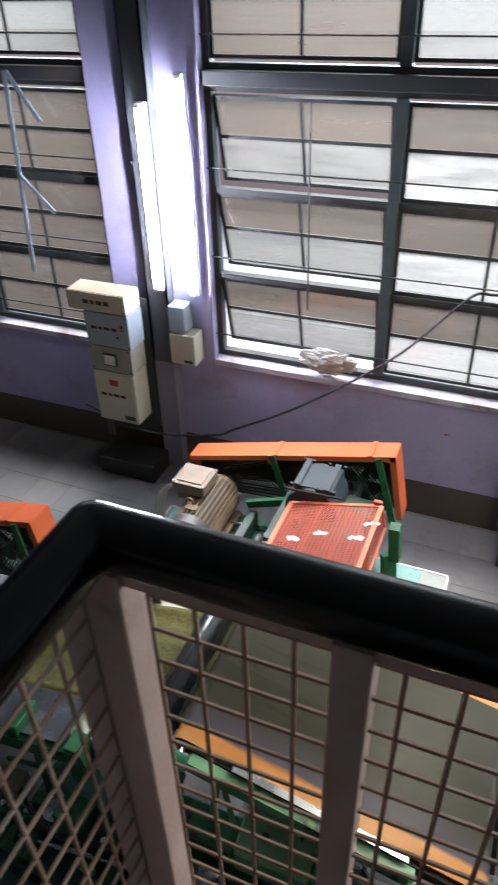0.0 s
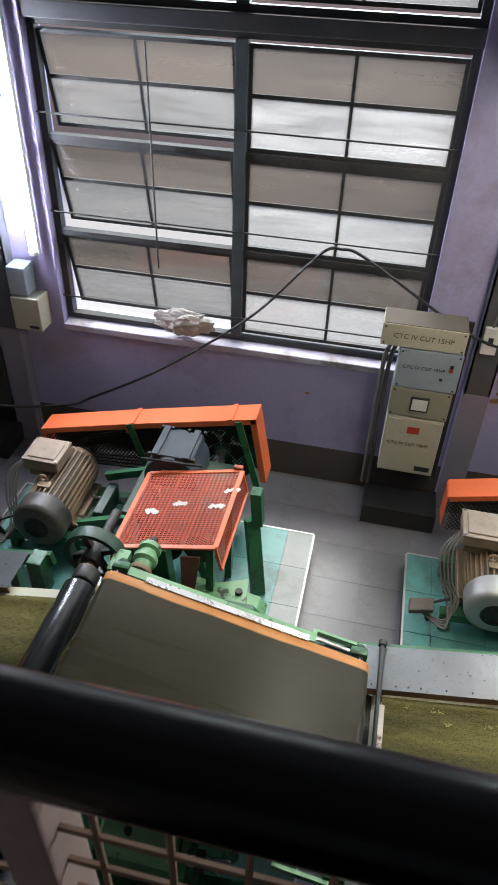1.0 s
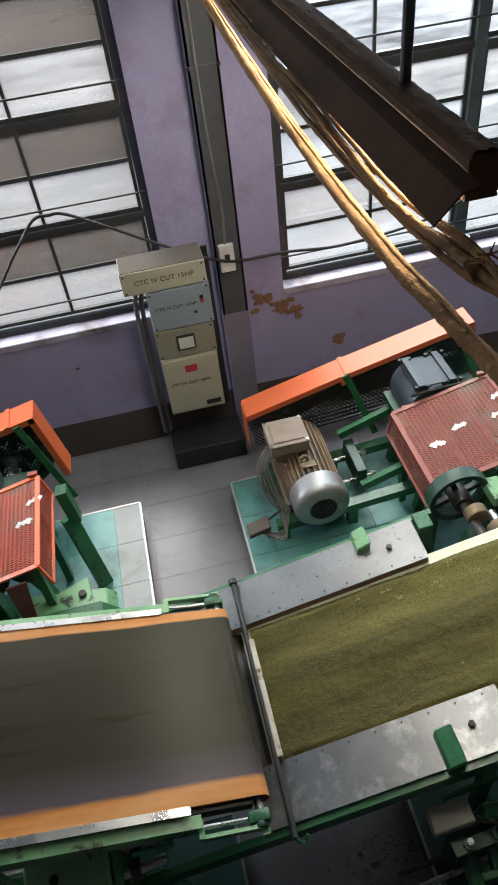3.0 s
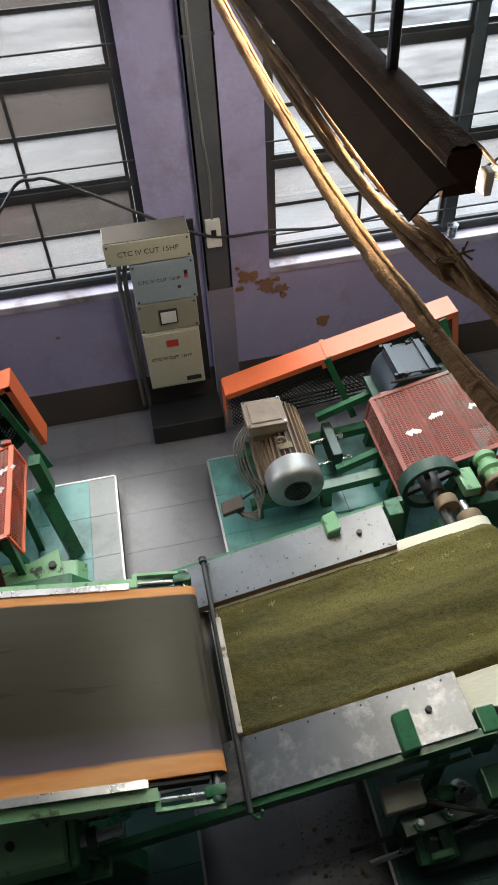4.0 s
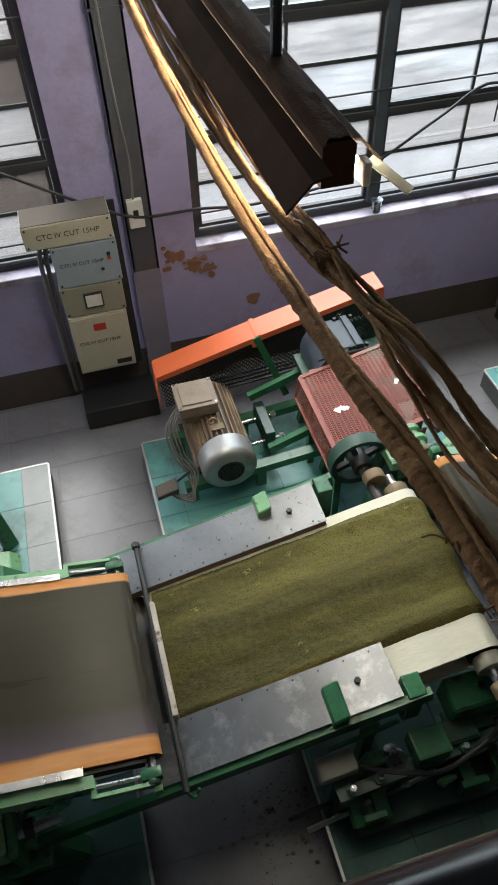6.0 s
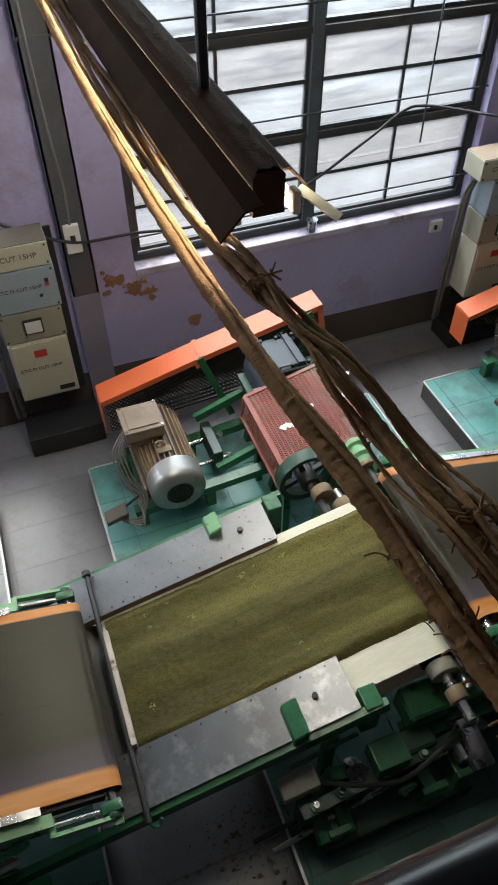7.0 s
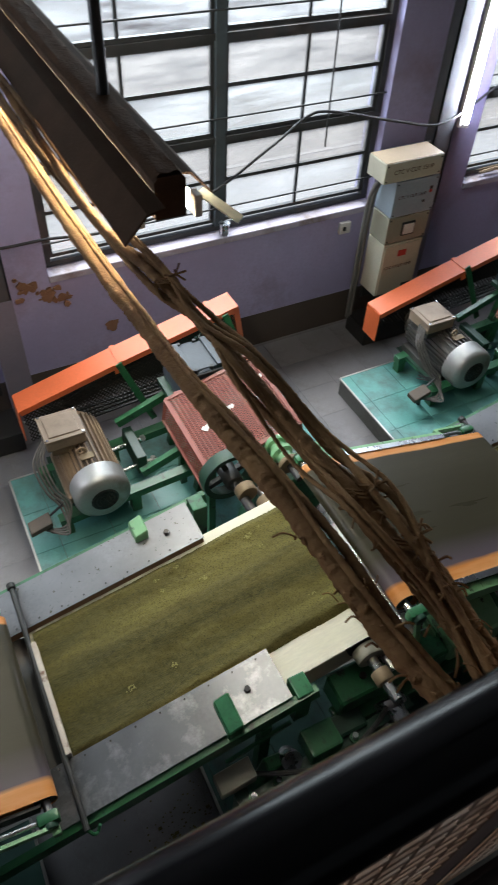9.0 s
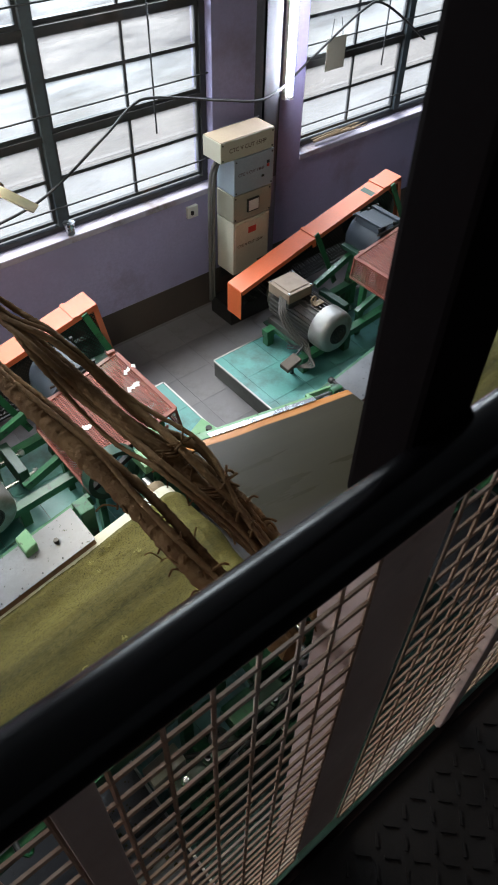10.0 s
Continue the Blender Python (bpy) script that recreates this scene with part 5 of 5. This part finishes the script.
# ---- lamps ----
def tube_light(x, y, z0, z1, facing, label):
    t = thing("tube_light", (x, y, z0), label, "tube light", "column tube lights")
    part("batten", box(B(), x - 0.03, x + 0.03, y + 0.02, y + 0.06, z0, z1, 0.004), WHITE_PLASTIC, t)
    part("lamp_tube", cyl(B(), (x, y, z0 + 0.03), (x, y, z1 - 0.03), 0.017, 14), TUBE, t, "lit white tube", smooth=True)
    for z in (z0 + 0.01, z1 - 0.03):
        part("lamp_holder", box(B(), x - 0.018, x + 0.018, y - 0.02, y + 0.03, z, z + 0.025, 0.004), WHITE_PLASTIC, t)
    return t


tube_light(-2.615, -0.2, 1.6, 2.8, -1, "lit fluorescent tube on a white batten by the column")
tube_light(-2.39, -0.10, 1.55, 2.95, -1, "lit fluorescent tube on a white batten by the window")
tube_light(3.90, -0.14, 1.55, 2.8, -1, "lit fluorescent tube on a white batten by the window")
jb = thing("switch_box", (-2.62, -0.12, 0.9), "cream switch box with a bent conduit under the tube light", "switch box")
part("case", box(B(), -2.73, -2.53, -0.16, -0.01, 0.93, 1.17, 0.008), CREAM, jb)
part("plate", box(B(), -2.62, -2.55, -0.164, -0.158, 0.95, 0.97), BLACK_PLASTIC, jb)
part("upper_case", box(B(), -2.73, -2.6, -0.15, -0.01, 1.18, 1.38, 0.01), PALE_BLUE, jb, "grey upper case")
jb.location += Vector((0.15, 0, 0.1))
sw = thing("socket_box", (0.50, -0.1, 1.33), "white plastic switch socket on the steel column", "socket")
part("plate", box(B(), 0.468, 0.556, -0.135, -0.102, 1.305, 1.478, 0.005), WHITE_PLASTIC, sw)
part("rocker", box(B(), 0.497, 0.527, -0.142, -0.134, 1.37, 1.42, 0.003), BLACK_PLASTIC, sw)
part("wire", tube(B(), spline([(0.51, -0.115, 1.47), (0.52, -0.112, 1.7), (0.50, -0.112, 2.0), (0.485, -0.112, 2.5), (0.49, -0.112, 3.4)], 6), 0.007, 6), CABLE_GREY, sw)
so = thing("wall_socket", (2.98, -0.02, 0.9), "small white wall socket below the sill", "socket")
part("plate", box(B(), 3.035, 3.13, -0.03, -0.001, 0.85, 0.94, 0.005), WHITE_PLASTIC, so)
part("plug", box(B(), 3.06, 3.08, -0.045, -0.028, 0.88, 0.91, 0.003), BLACK_PLASTIC, so)


def hanging_luminaire():
    """An industrial twin-tube trough light hung along the hall's depth, thick with brown dust on top."""
    x, y0, y1, z = 0.655, -2.72, -0.6, 2.89
    t = thing("hanging_light", (x, (y0 + y1) / 2, z), "dust-covered twin-tube trough light hanging on a rod", "hanging light")
    spine = B()
    prism(spine, [(x - 0.032, z - 0.045), (x + 0.032, z - 0.045), (x + 0.032, z + 0.03), (x + 0.024, z + 0.038), (x - 0.024, z + 0.038), (x - 0.032, z + 0.03)], y0 + 0.015, y1)
    part("spine", spine, FIXTURE, t)
    for s in (-1, 1):
        bm = B()
        prof = [(x + s * 0.034, z + 0.012), (x + s * 0.07, z + 0.006), (x + s * 0.118, z - 0.045), (x + s * 0.116, z - 0.049), (x + s * 0.068, z + 0.001), (x + s * 0.034, z + 0.007)]
        prism(bm, prof, y0 + (0.08 if s > 0 else -0.045), y1)
        part("reflector", bm, FIXTURE, t, "dusty sheet reflector wing")
        part("lamp_tube", cyl(B(), (x + s * 0.06, y0 + 0.05, z - 0.045), (x + s * 0.06, y1, z - 0.045), 0.014, 12), TUBE_WARM, t, "lit fluorescent tube", smooth=True)
        part("end_holder", box(B(), x + s * 0.06 - 0.008, x + s * 0.06 + 0.008, y0 + 0.018, y0 + 0.05, z - 0.058, z - 0.012, 0.004), REFLECTOR, t)
    bm = B()
    nx, ny = 6, 80
    g = [[bm.verts.new((x - 0.03 + 0.06 * i / nx, y0 + 0.019 + (y1 - y0 - 0.021) * j / ny, z + 0.038 + 0.006 + 0.006 * noise.noise((i * 0.9, j * 0.7, 2)) - (0.008 if i in (0, nx) else 0))) for i in range(nx + 1)] for j in range(ny + 1)]
    for a, b in zip(g, g[1:]):
        for i in range(nx):
            bm.faces.new((a[i], a[i + 1], b[i + 1], b[i]))
    part("dust_layer", bm, DUST, t, "thick brown dust on the spine", smooth=True)
    part("hanger", cyl(B(), (x + 0.01, y0 + 0.42, z + 0.03), (x + 0.01, y0 + 0.42, 5.0), 0.013, 12), CAST, t, "black hanging rod")
    part("torn_strip", bar(B(), (x + 0.075, y0 + 0.05, z - 0.02), (x + 0.135, y0 - 0.015, z - 0.062), 0.03, 0.003), PALE_STRIP, t, "pale bent strip at the end")
    return t


hanging_luminaire()


# ---- wrapped cables ----
def cable_bundle(name, label, lines_, fuzz=0.16):
    """Cables furred with brown dust: each strand a rough round rope."""
    t = thing(name, lines_[0][0][0], label, "cable bundle", "dusty cables")
    for pts, r in lines_:
        sp = spline(pts, 34)
        bm = B()
        tube(bm, sp, r, 14, radii=[r * (1 + fuzz * noise.noise((i * 0.12, r * 90, 4.0)) + 0.12 * noise.noise((i * 0.7, r * 50, 1.0)) + (0.09 if i % 37 < 2 else 0)) for i in range(len(sp))])
        for v in bm.verts:
            v.co += Vector((noise.noise(v.co * 90), noise.noise(v.co * 90 + Vector((7, 0, 0))), noise.noise(v.co * 90 + Vector((0, 9, 0))))) * r * 0.13 + Vector((noise.noise(v.co * 240), noise.noise(v.co * 240 + Vector((7, 0, 0))), noise.noise(v.co * 240 + Vector((0, 9, 0))))) * 0.0012
        part("strand", bm, STALK, t, smooth=True)
    return t


PIPE = [(0.496, -0.11, 2.845), (0.502, -1.312, 2.755), (0.522, -2.106, 2.695), (0.537, -2.549, 2.677), (0.547, -2.789, 2.688), (0.551, -2.993, 2.705), (0.556, -3.15, 2.719), (0.562, -3.297, 2.736), (0.564, -3.443, 2.752), (0.566, -3.591, 2.762), (0.58, -3.73, 2.776)]
RIGHT = [(0.521, -0.11, 2.879), (0.511, -1.162, 2.848), (0.526, -2.016, 2.827), (0.54, -2.546, 2.80), (0.575, -2.829, 2.803), (0.59, -2.988, 2.808), (0.60, -3.12, 2.806), (0.62, -3.295, 2.796), (0.637, -3.441, 2.792), (0.642, -3.588, 2.788), (0.63, -3.725, 2.79)]


def shift(pts, dx, dz, wob=0.0):
    return [(p[0] + dx + wob * noise.noise((i * 0.8, dx * 40, dz * 40)), p[1], p[2] + dz + wob * noise.noise((i * 0.8, dz * 30, 5))) for i, p in enumerate(pts)]


cable_bundle("wrapped_cable", "thick cable wrapped in dusty brown cloth", [(PIPE, 0.0155), (shift(PIPE, 0.018, 0.004, 0.012), 0.0065), (shift(PIPE, 0.008, 0.015, 0.014), 0.0045)])
cable_bundle("tied_cables", "tied bundle of dusty brown cables over the railing", [(shift(RIGHT, 0, 0, 0.0), 0.0095), (shift(RIGHT, 0.016, -0.01, 0.03), 0.008), (shift(RIGHT, -0.012, -0.016, 0.036), 0.007),
             (shift(RIGHT, 0.01, 0.012, 0.036), 0.0055), (shift(RIGHT, 0.026, 0.004, 0.04), 0.005), (shift(RIGHT, -0.004, 0.006, 0.045), 0.0045), (shift(RIGHT, 0.02, 0.014, 0.05), 0.0035), (shift(RIGHT, -0.014, 0.002, 0.05), 0.0035)])
tie = thing("twine_tie", (0.585, -2.87, 2.80), "frayed twine knot round the cables", "twine")
for y, c in ((-2.87, (0.574, 2.805)), (-3.42, (0.63, 2.792)), (-3.51, (0.636, 2.79))):
    for o in range(3):
        bm = B()
        tube(bm, [(c[0] + 0.008 + 0.021 * math.cos(2 * math.pi * k / 18), y + 0.007 * o + 0.01 * math.sin(k), c[1] + 0.02 * math.sin(2 * math.pi * k / 18)) for k in range(19)], 0.0022, 5)
        part("turn", bm, STALK, tie)
    for k in range(7):
        a = k * 0.9
        bm = B()
        tube(bm, [(c[0] + 0.02, y, c[1] + 0.028), (c[0] + 0.02 + 0.02 * math.cos(a), y + 0.014 * math.sin(a * 2), c[1] + 0.03 + 0.012 * math.sin(a))], 0.002, 4)
        part("frayed_end", bm, STALK, tie)
fringe = thing("frayed_wrap", (0.58, -3.6, 2.85), "frayed brown wrapping hanging from the cables", "wrapping")
for k in range(160):
    rnd = random.Random(k)
    u = rnd.uniform(-3.72, -3.4)
    line = RIGHT if k % 3 else PIPE
    a, b = [(p, q) for p, q in zip(line, line[1:]) if q[1] <= u <= p[1]][0]
    base = Vector(a).lerp(Vector(b), (u - a[1]) / (b[1] - a[1])) + Vector((rnd.uniform(-0.022, 0.03), 0, rnd.uniform(-0.022, 0.016)))
    d = Vector((rnd.uniform(-1, 1), rnd.uniform(-1, 1), rnd.uniform(-0.8, 0.8))) * rnd.uniform(0.012, 0.032)
    part("fibre", tube(B(), spline([base, base + d * 0.6 + Vector((0, 0, 0.01)), base + d], 3), rnd.uniform(0.0008, 0.002), 5), STALK, fringe)

# ---- loose cables and wall marks ----
def wall_cable(name, pts, r, label):
    return tagged(part(name, tube(B(), spline(pts, 10), r, 8), CABLE), label, "cable")


wall_cable("black_cable", [(-3.3, -0.33, 0.62), (-2.8, -0.3, 0.45), (-2.3, -0.15, 0.43), (-2.117, -0.05, 0.472), (-1.6, -0.03, 0.78), (-0.986, -0.02, 1.264), (-0.65, -0.02, 1.65), (-0.52, -0.02, 1.79), (-0.432, -0.02, 1.805), (-0.3, -0.02, 1.775),
                           (0.147, -0.06, 1.523), (0.35, -0.13, 1.44), (0.56, -0.13, 1.365), (0.9, -0.03, 1.30), (1.295, -0.02, 1.265), (1.9, -0.01, 1.34), (2.4, -0.01, 1.6), (2.65, -0.01, 1.755), (2.8, -0.02, 1.776),
                           (3.1, -0.03, 1.71), (3.378, -0.05, 1.641), (3.7, -0.14, 1.62), (4.2, -0.03, 1.75), (4.7, -0.02, 1.98), (4.95, -0.02, 1.98), (5.5, -0.02, 1.65)], 0.009, "black cable strung along the windows")
for x in (-1.6, 2.84, 5.05):
    ob = part("window_stay", tube(B(), [(x, 0.03, 2.8), (x + 0.01, 0.03, 1.52)], 0.006, 8), FRAME_PAINT)
    tagged(ob, "thin hanging steel window stay rod", "stay rod", "stay rods")


def patch(name, label, x, z, w, h, seed, mat, n=26, proud=0.004):
    """A flake-edged bare patch on the wall, a few millimetres proud."""
    bm = B()
    ring = []
    for k in range(n):
        a = 2 * math.pi * k / n
        f = 1 + 0.45 * noise.noise((math.cos(a) * 1.6 + seed, math.sin(a) * 1.6, seed)) + 0.2 * noise.noise((math.cos(a) * 5, math.sin(a) * 5, seed))
        ring.append((x + w / 2 * f * math.cos(a), z + h / 2 * f * math.sin(a)))
    lo, hi = [bm.verts.new((a, -0.0005, b)) for a, b in ring], [bm.verts.new((a, -proud, b)) for a, b in ring]
    bm.faces.new(hi)
    for k in range(n):
        bm.faces.new((lo[k], lo[(k + 1) % n], hi[(k + 1) % n], hi[k]))
    return tagged(part(name, bm, mat), label, "wall damage", "wall damage", "structure")


flakes = [(1.235, 0.545, 0.10, 0.09), (0.97, 0.85, 0.05, 0.03), (1.3, 1.01, 0.08, 0.02), (-0.55, 0.75, 0.03, 0.02), (2.45, 1.0, 0.1, 0.015), (0.74, 0.985, 0.09, 0.06), (0.84, 0.88, 0.08, 0.07)]
rnd = random.Random(12)
for k in range(30):
    u = rnd.random()
    flakes.append((0.66 + 0.30 * u + rnd.gauss(0, 0.02), 1.0 - 0.16 * u + rnd.gauss(0, 0.035), rnd.uniform(0.015, 0.06), rnd.uniform(0.012, 0.045)))
for i, (x, z, w, h) in enumerate(flakes):
    patch("rust_patch", "rust-brown patch of peeled wall paint", x, z, w, h, 3.1 + i * 2.7, RUST, 18, 0.003 + 0.0004 * i)
for x0, z0, x1, z1 in ((-3.72, 2.92, -3.82, 1.53), (-3.705, 2.92, -3.50, 2.62), (-3.78, 2.27, -3.52, 2.01)):
    tagged(part("window_stay", bar(B(), (x0, 0.0, z0), (x1, 0.0, z1), 0.03, 0.012, (0, 1, 0)), PALE_BLUE), "pale blue flat steel window stay", "stay rod", "stay rods")
bag = B()
bmesh.ops.create_icosphere(bag, subdivisions=4, radius=1.0)
for v in bag.verts:
    v.co = Vector((v.co.x * 0.19, v.co.y * 0.045, v.co.z * 0.09)) * (1 + 0.35 * noise.noise(v.co * 2.5) + 0.16 * noise.noise(v.co * 7)) + Vector((-1.43, 0.02, 1.15))
tagged(part("plastic_bag", bag, PLASTIC_BAG, None, smooth=False), "crumpled pale plastic sheet stuffed on the window ledge", "plastic bag")
cup = B()
tube(cup, [(2.09, 0.0, 1.05), (2.09, 0.0, 1.055), (2.09, 0.0, 1.13), (2.09, 0.0, 1.135)], 0.04, 20, radii=[0.026, 0.03, 0.034, 0.04])
tagged(part("steel_cup", cup, STEEL, None, smooth=True), "small steel cup on the window sill", "cup")
tw = B()
for k in range(16):
    rnd = random.Random(k + 50)
    x = 4.32 + rnd.uniform(0, 0.1)
    z = 1.065 + rnd.uniform(0, 0.03)
    tube(tw, [(x, 0.0 + rnd.uniform(0, 0.05), z), (x + rnd.uniform(0.3, 0.6), rnd.uniform(0, 0.05), z + rnd.uniform(-0.01, 0.02))], 0.004, 5)
tagged(part("twig_bunch", tw, TWINE), "bunch of dry twigs on the window sill", "twigs")
pl = thing("hung_plate", (4.38, 0.03, 1.72), "grey-green sheet plate hung on the window rods", "plate")
part("plate", box(B(), 4.40, 4.60, 0.018, 0.028, 1.60, 1.83, 0.004), KHAKI, pl)
part("wire", tube(B(), [(4.44, 0.023, 1.83), (4.46, 0.03, 1.95)], 0.003, 5), CAST, pl)
part("wire", tube(B(), [(4.56, 0.023, 1.83), (4.54, 0.03, 1.95)], 0.003, 5), CAST, pl)

# sparse crumbs of leaf on the floor below the belt
cr = B()
for k in range(260):
    rnd = random.Random(k + 900)
    x, y = rnd.gauss(0.5, 0.13), rnd.gauss(-3.05, 0.12)
    if not (-0.03 < x < 0.66):
        continue
    s = rnd.uniform(0.001, 0.005) if k % 12 else 0.009
    box(cr, x - s, x + s, y - s * 0.7, y + s * 0.7, 0.0, s * 0.8)
tagged(part("leaf_crumbs", cr, TEA), "dark crumbs of leaf scattered on the floor", "tea leaf", kind="stuff")

# ---- walkway and railing ----
RY, RZ, FZ = -3.784, 3.078, 1.88
RX0 = -0.575
deck = box(B(), RX0 - 0.03, 9, -8.9, RY - 0.03, FZ - 0.08, FZ)
solid("walkway_floor", deck, PLATE, "dark chequer-plate walkway floor", "walkway")
ck = B()
for i in range(60):
    for j in range(26):
        x, y = RX0 + 0.1 + i * 0.036 * 1.2, -3.87 - j * 0.036 * 1.2
        s = 1 if (i + j) % 2 else -1
        bar(ck, (x - 0.011, y - 0.011 * s, FZ + 0.001), (x + 0.011, y + 0.011 * s, FZ + 0.001), 0.006, 0.004)
tagged(part("chequer_ribs", ck, PLATE), "raised ribs of the chequer plate", "plate ribs", kind="stuff")
rail = thing("railing", (0.2, RY, FZ), "black round handrail with off-white posts and rusty wire mesh", "railing")
hr = tube(B(), [(RX0, -8.6, RZ), (RX0, RY, RZ)], 0.03, 28)
tube(hr, [(RX0, RY, RZ), (8.9, RY, RZ)], 0.03, 28)
bmesh.ops.create_uvsphere(hr, u_segments=24, v_segments=12, radius=0.0302, matrix=Matrix.Translation((RX0, RY, RZ)))
part("handrail", hr, BLACK_RAIL, rail, "black enamelled tube handrail", smooth=True)
for x0, x1, ya, yb in ((RX0 - 0.05, RX0 + 0.03, -0.02, 0.03), (-0.347, -0.312, -0.02, 0.02), (-0.08, -0.045, -0.02, 0.02), (0.285, 0.318, -0.02, 0.02), (0.62, 0.735, 0.0, 0.06),
                       (1.06, 1.10, -0.02, 0.02), (1.46, 1.50, -0.02, 0.02), (2.0, 2.04, -0.02, 0.02), (2.5, 2.54, -0.02, 0.02)):
    part("post", box(B(), x0, x1, RY + ya, RY + yb, FZ, RZ - (0.09 if x1 == 0.735 else 0.028), 0.003), POST_WHITE, rail, "off-white square post")
for y in (-4.3, -5.1):
    part("post", box(B(), RX0 - 0.02, RX0 + 0.02, y - 0.02, y + 0.02, FZ, RZ - 0.025, 0.003), POST_WHITE, rail, "off-white square post")
part("wire_mesh", wire_grid(B(), (RX0 + 0.05, RY - 0.004, FZ + 0.015), (1.14, 0, 0), (0, 0, RZ - FZ - 0.07), 0.047, 0.0026), MESH_WIRE, rail, "rusty square wire mesh")
part("wire_mesh", wire_grid(B(), (0.74, RY - 0.004, FZ + 0.015), (1.75, 0, 0), (0, 0, RZ - FZ - 0.07), 0.047, 0.0026), MESH_WIRE, rail, "rusty square wire mesh")
part("wire_mesh", wire_grid(B(), (RX0 - 0.012, RY - 0.02, FZ + 0.02), (0, -1.3, 0), (0, 0, RZ - FZ - 0.07), 0.047, 0.0026), MESH_WIRE, rail, "rusty square wire mesh")
part("top_flat", box(B(), RX0, 2.4, RY - 0.012, RY + 0.012, RZ - 0.045, RZ - 0.03), POST_WHITE, rail)
post = box(B(), 0.654, 0.735, RY + 0.02, RY + 0.08, RZ - 0.088, 4.9, 0.006)
solid("walkway_post", post, DARK_POST, "near-black painted steel post at the railing", "post")
solid("walkway_edge", box(B(), RX0 - 0.03, 9, RY - 0.03, RY - 0.015, FZ - 0.15, FZ + 0.01), DARK_POST, "dark edge channel of the walkway", "edge")

# ---- floor tiles ----
tile_mesh = {}
rest = B()
count = 0
for i in range(-14, 18):
    for j in range(0, 13):
        x0, y1 = i * 0.305, -0.033 - j * 0.305
        near = -2.8 < x0 < 4.6 and j < 12
        if near and count < 300:
            if "tile" not in tile_mesh:
                tb = box(B(), 0.0009, 0.3041, -0.3041, -0.0009, -0.006, 0.0)
                me = bpy.data.meshes.new("tile")
                bmesh.ops.recalc_face_normals(tb, faces=tb.faces)
                tb.to_mesh(me)
                tb.free()
                me.materials.append(TILE)
                tile_mesh["tile"] = me
            ob = new("tile", tile_mesh["tile"])
            ob.parent = floor
            ob.location = Vector((x0, y1, 0)) - ORIGIN[floor.name]
            count += 1
        else:
            box(rest, x0 + 0.0015, x0 + 0.3035, y1 - 0.3035, y1 - 0.0015, -0.006, 0.0)
tagged(part("floor_tiles", rest, TILE), "grey ceramic floor tiles", "tiles", kind="stuff")


# ---- moving leaf ----
def leaf_clump(seed, y, size, material):
    rnd = random.Random(seed)
    bm = B()
    for k in range(14):
        c = Vector((rnd.gauss(0, size * 0.5), rnd.gauss(0, size * 0.35), rnd.uniform(0, size * 0.12)))
        s = size * rnd.uniform(0.1, 0.3)
        bmesh.ops.create_icosphere(bm, subdivisions=1, radius=s, matrix=Matrix.Translation(c) @ Matrix.Diagonal((1, rnd.uniform(0.5, 1), 0.4, 1)))
    for v in bm.verts:
        v.co += Vector((noise.noise(v.co * 60), noise.noise(v.co * 60 + Vector((5, 0, 0))), 0)) * size * 0.15
    me = bpy.data.meshes.new("leaf_clump")
    bm.to_mesh(me)
    bm.free()
    me.materials.append(material)
    ob = new("leaf_clump", me)
    return tagged(ob, "small clump of cut tea leaf riding on the belt", "tea leaf", "leaf clumps")


CLUMPS = []
for k in range(64):
    rnd = random.Random(k + 77)
    CLUMPS.append((leaf_clump(k, 0, rnd.uniform(0.008, 0.026), TEA_LIGHT if k % 3 else TEA), (-2.20 + rnd.gauss(0, 0.03)) if k % 2 else -2.43 + rnd.uniform(-0.26, 0.26), rnd.uniform(-1.7, 1.25)))


def motions():
    """Each clump rides up the belt at a steady pace from behind the scraper and drops over the head drum."""
    speed = 0.2
    slope = math.atan2(T1[1] - T0[1], T1[0] - T0[0])
    for ob, y, start in CLUMPS:
        rows = []
        for k in range(41):
            t = k * 0.25
            x = start + speed * t
            if x < 0.2:
                p = pose(min(x, 0.2) if x > -0.02 else -0.02, y, 0.56 if x < 0.1 else 0.56 + (x - 0.1) / 0.1 * (tea_z(0.2) + 0.02 - 0.56))
            elif x < 1.36:
                p = pose(x, y, tea_z(x) + 0.02, 0, -math.degrees(slope), 0)
            else:
                d = min((x - 1.36) / 0.16, 1.0)
                p = pose(1.36 + 0.09 * math.sin(d * 1.5), y, tea_z(1.36) - 0.02 - 0.16 * d * d - max(0, min((x - 1.52) * 3, 0.42)), 0, 60 * d, 0)
            rows.append((t, p))
        walk(ob, rows)


motions()
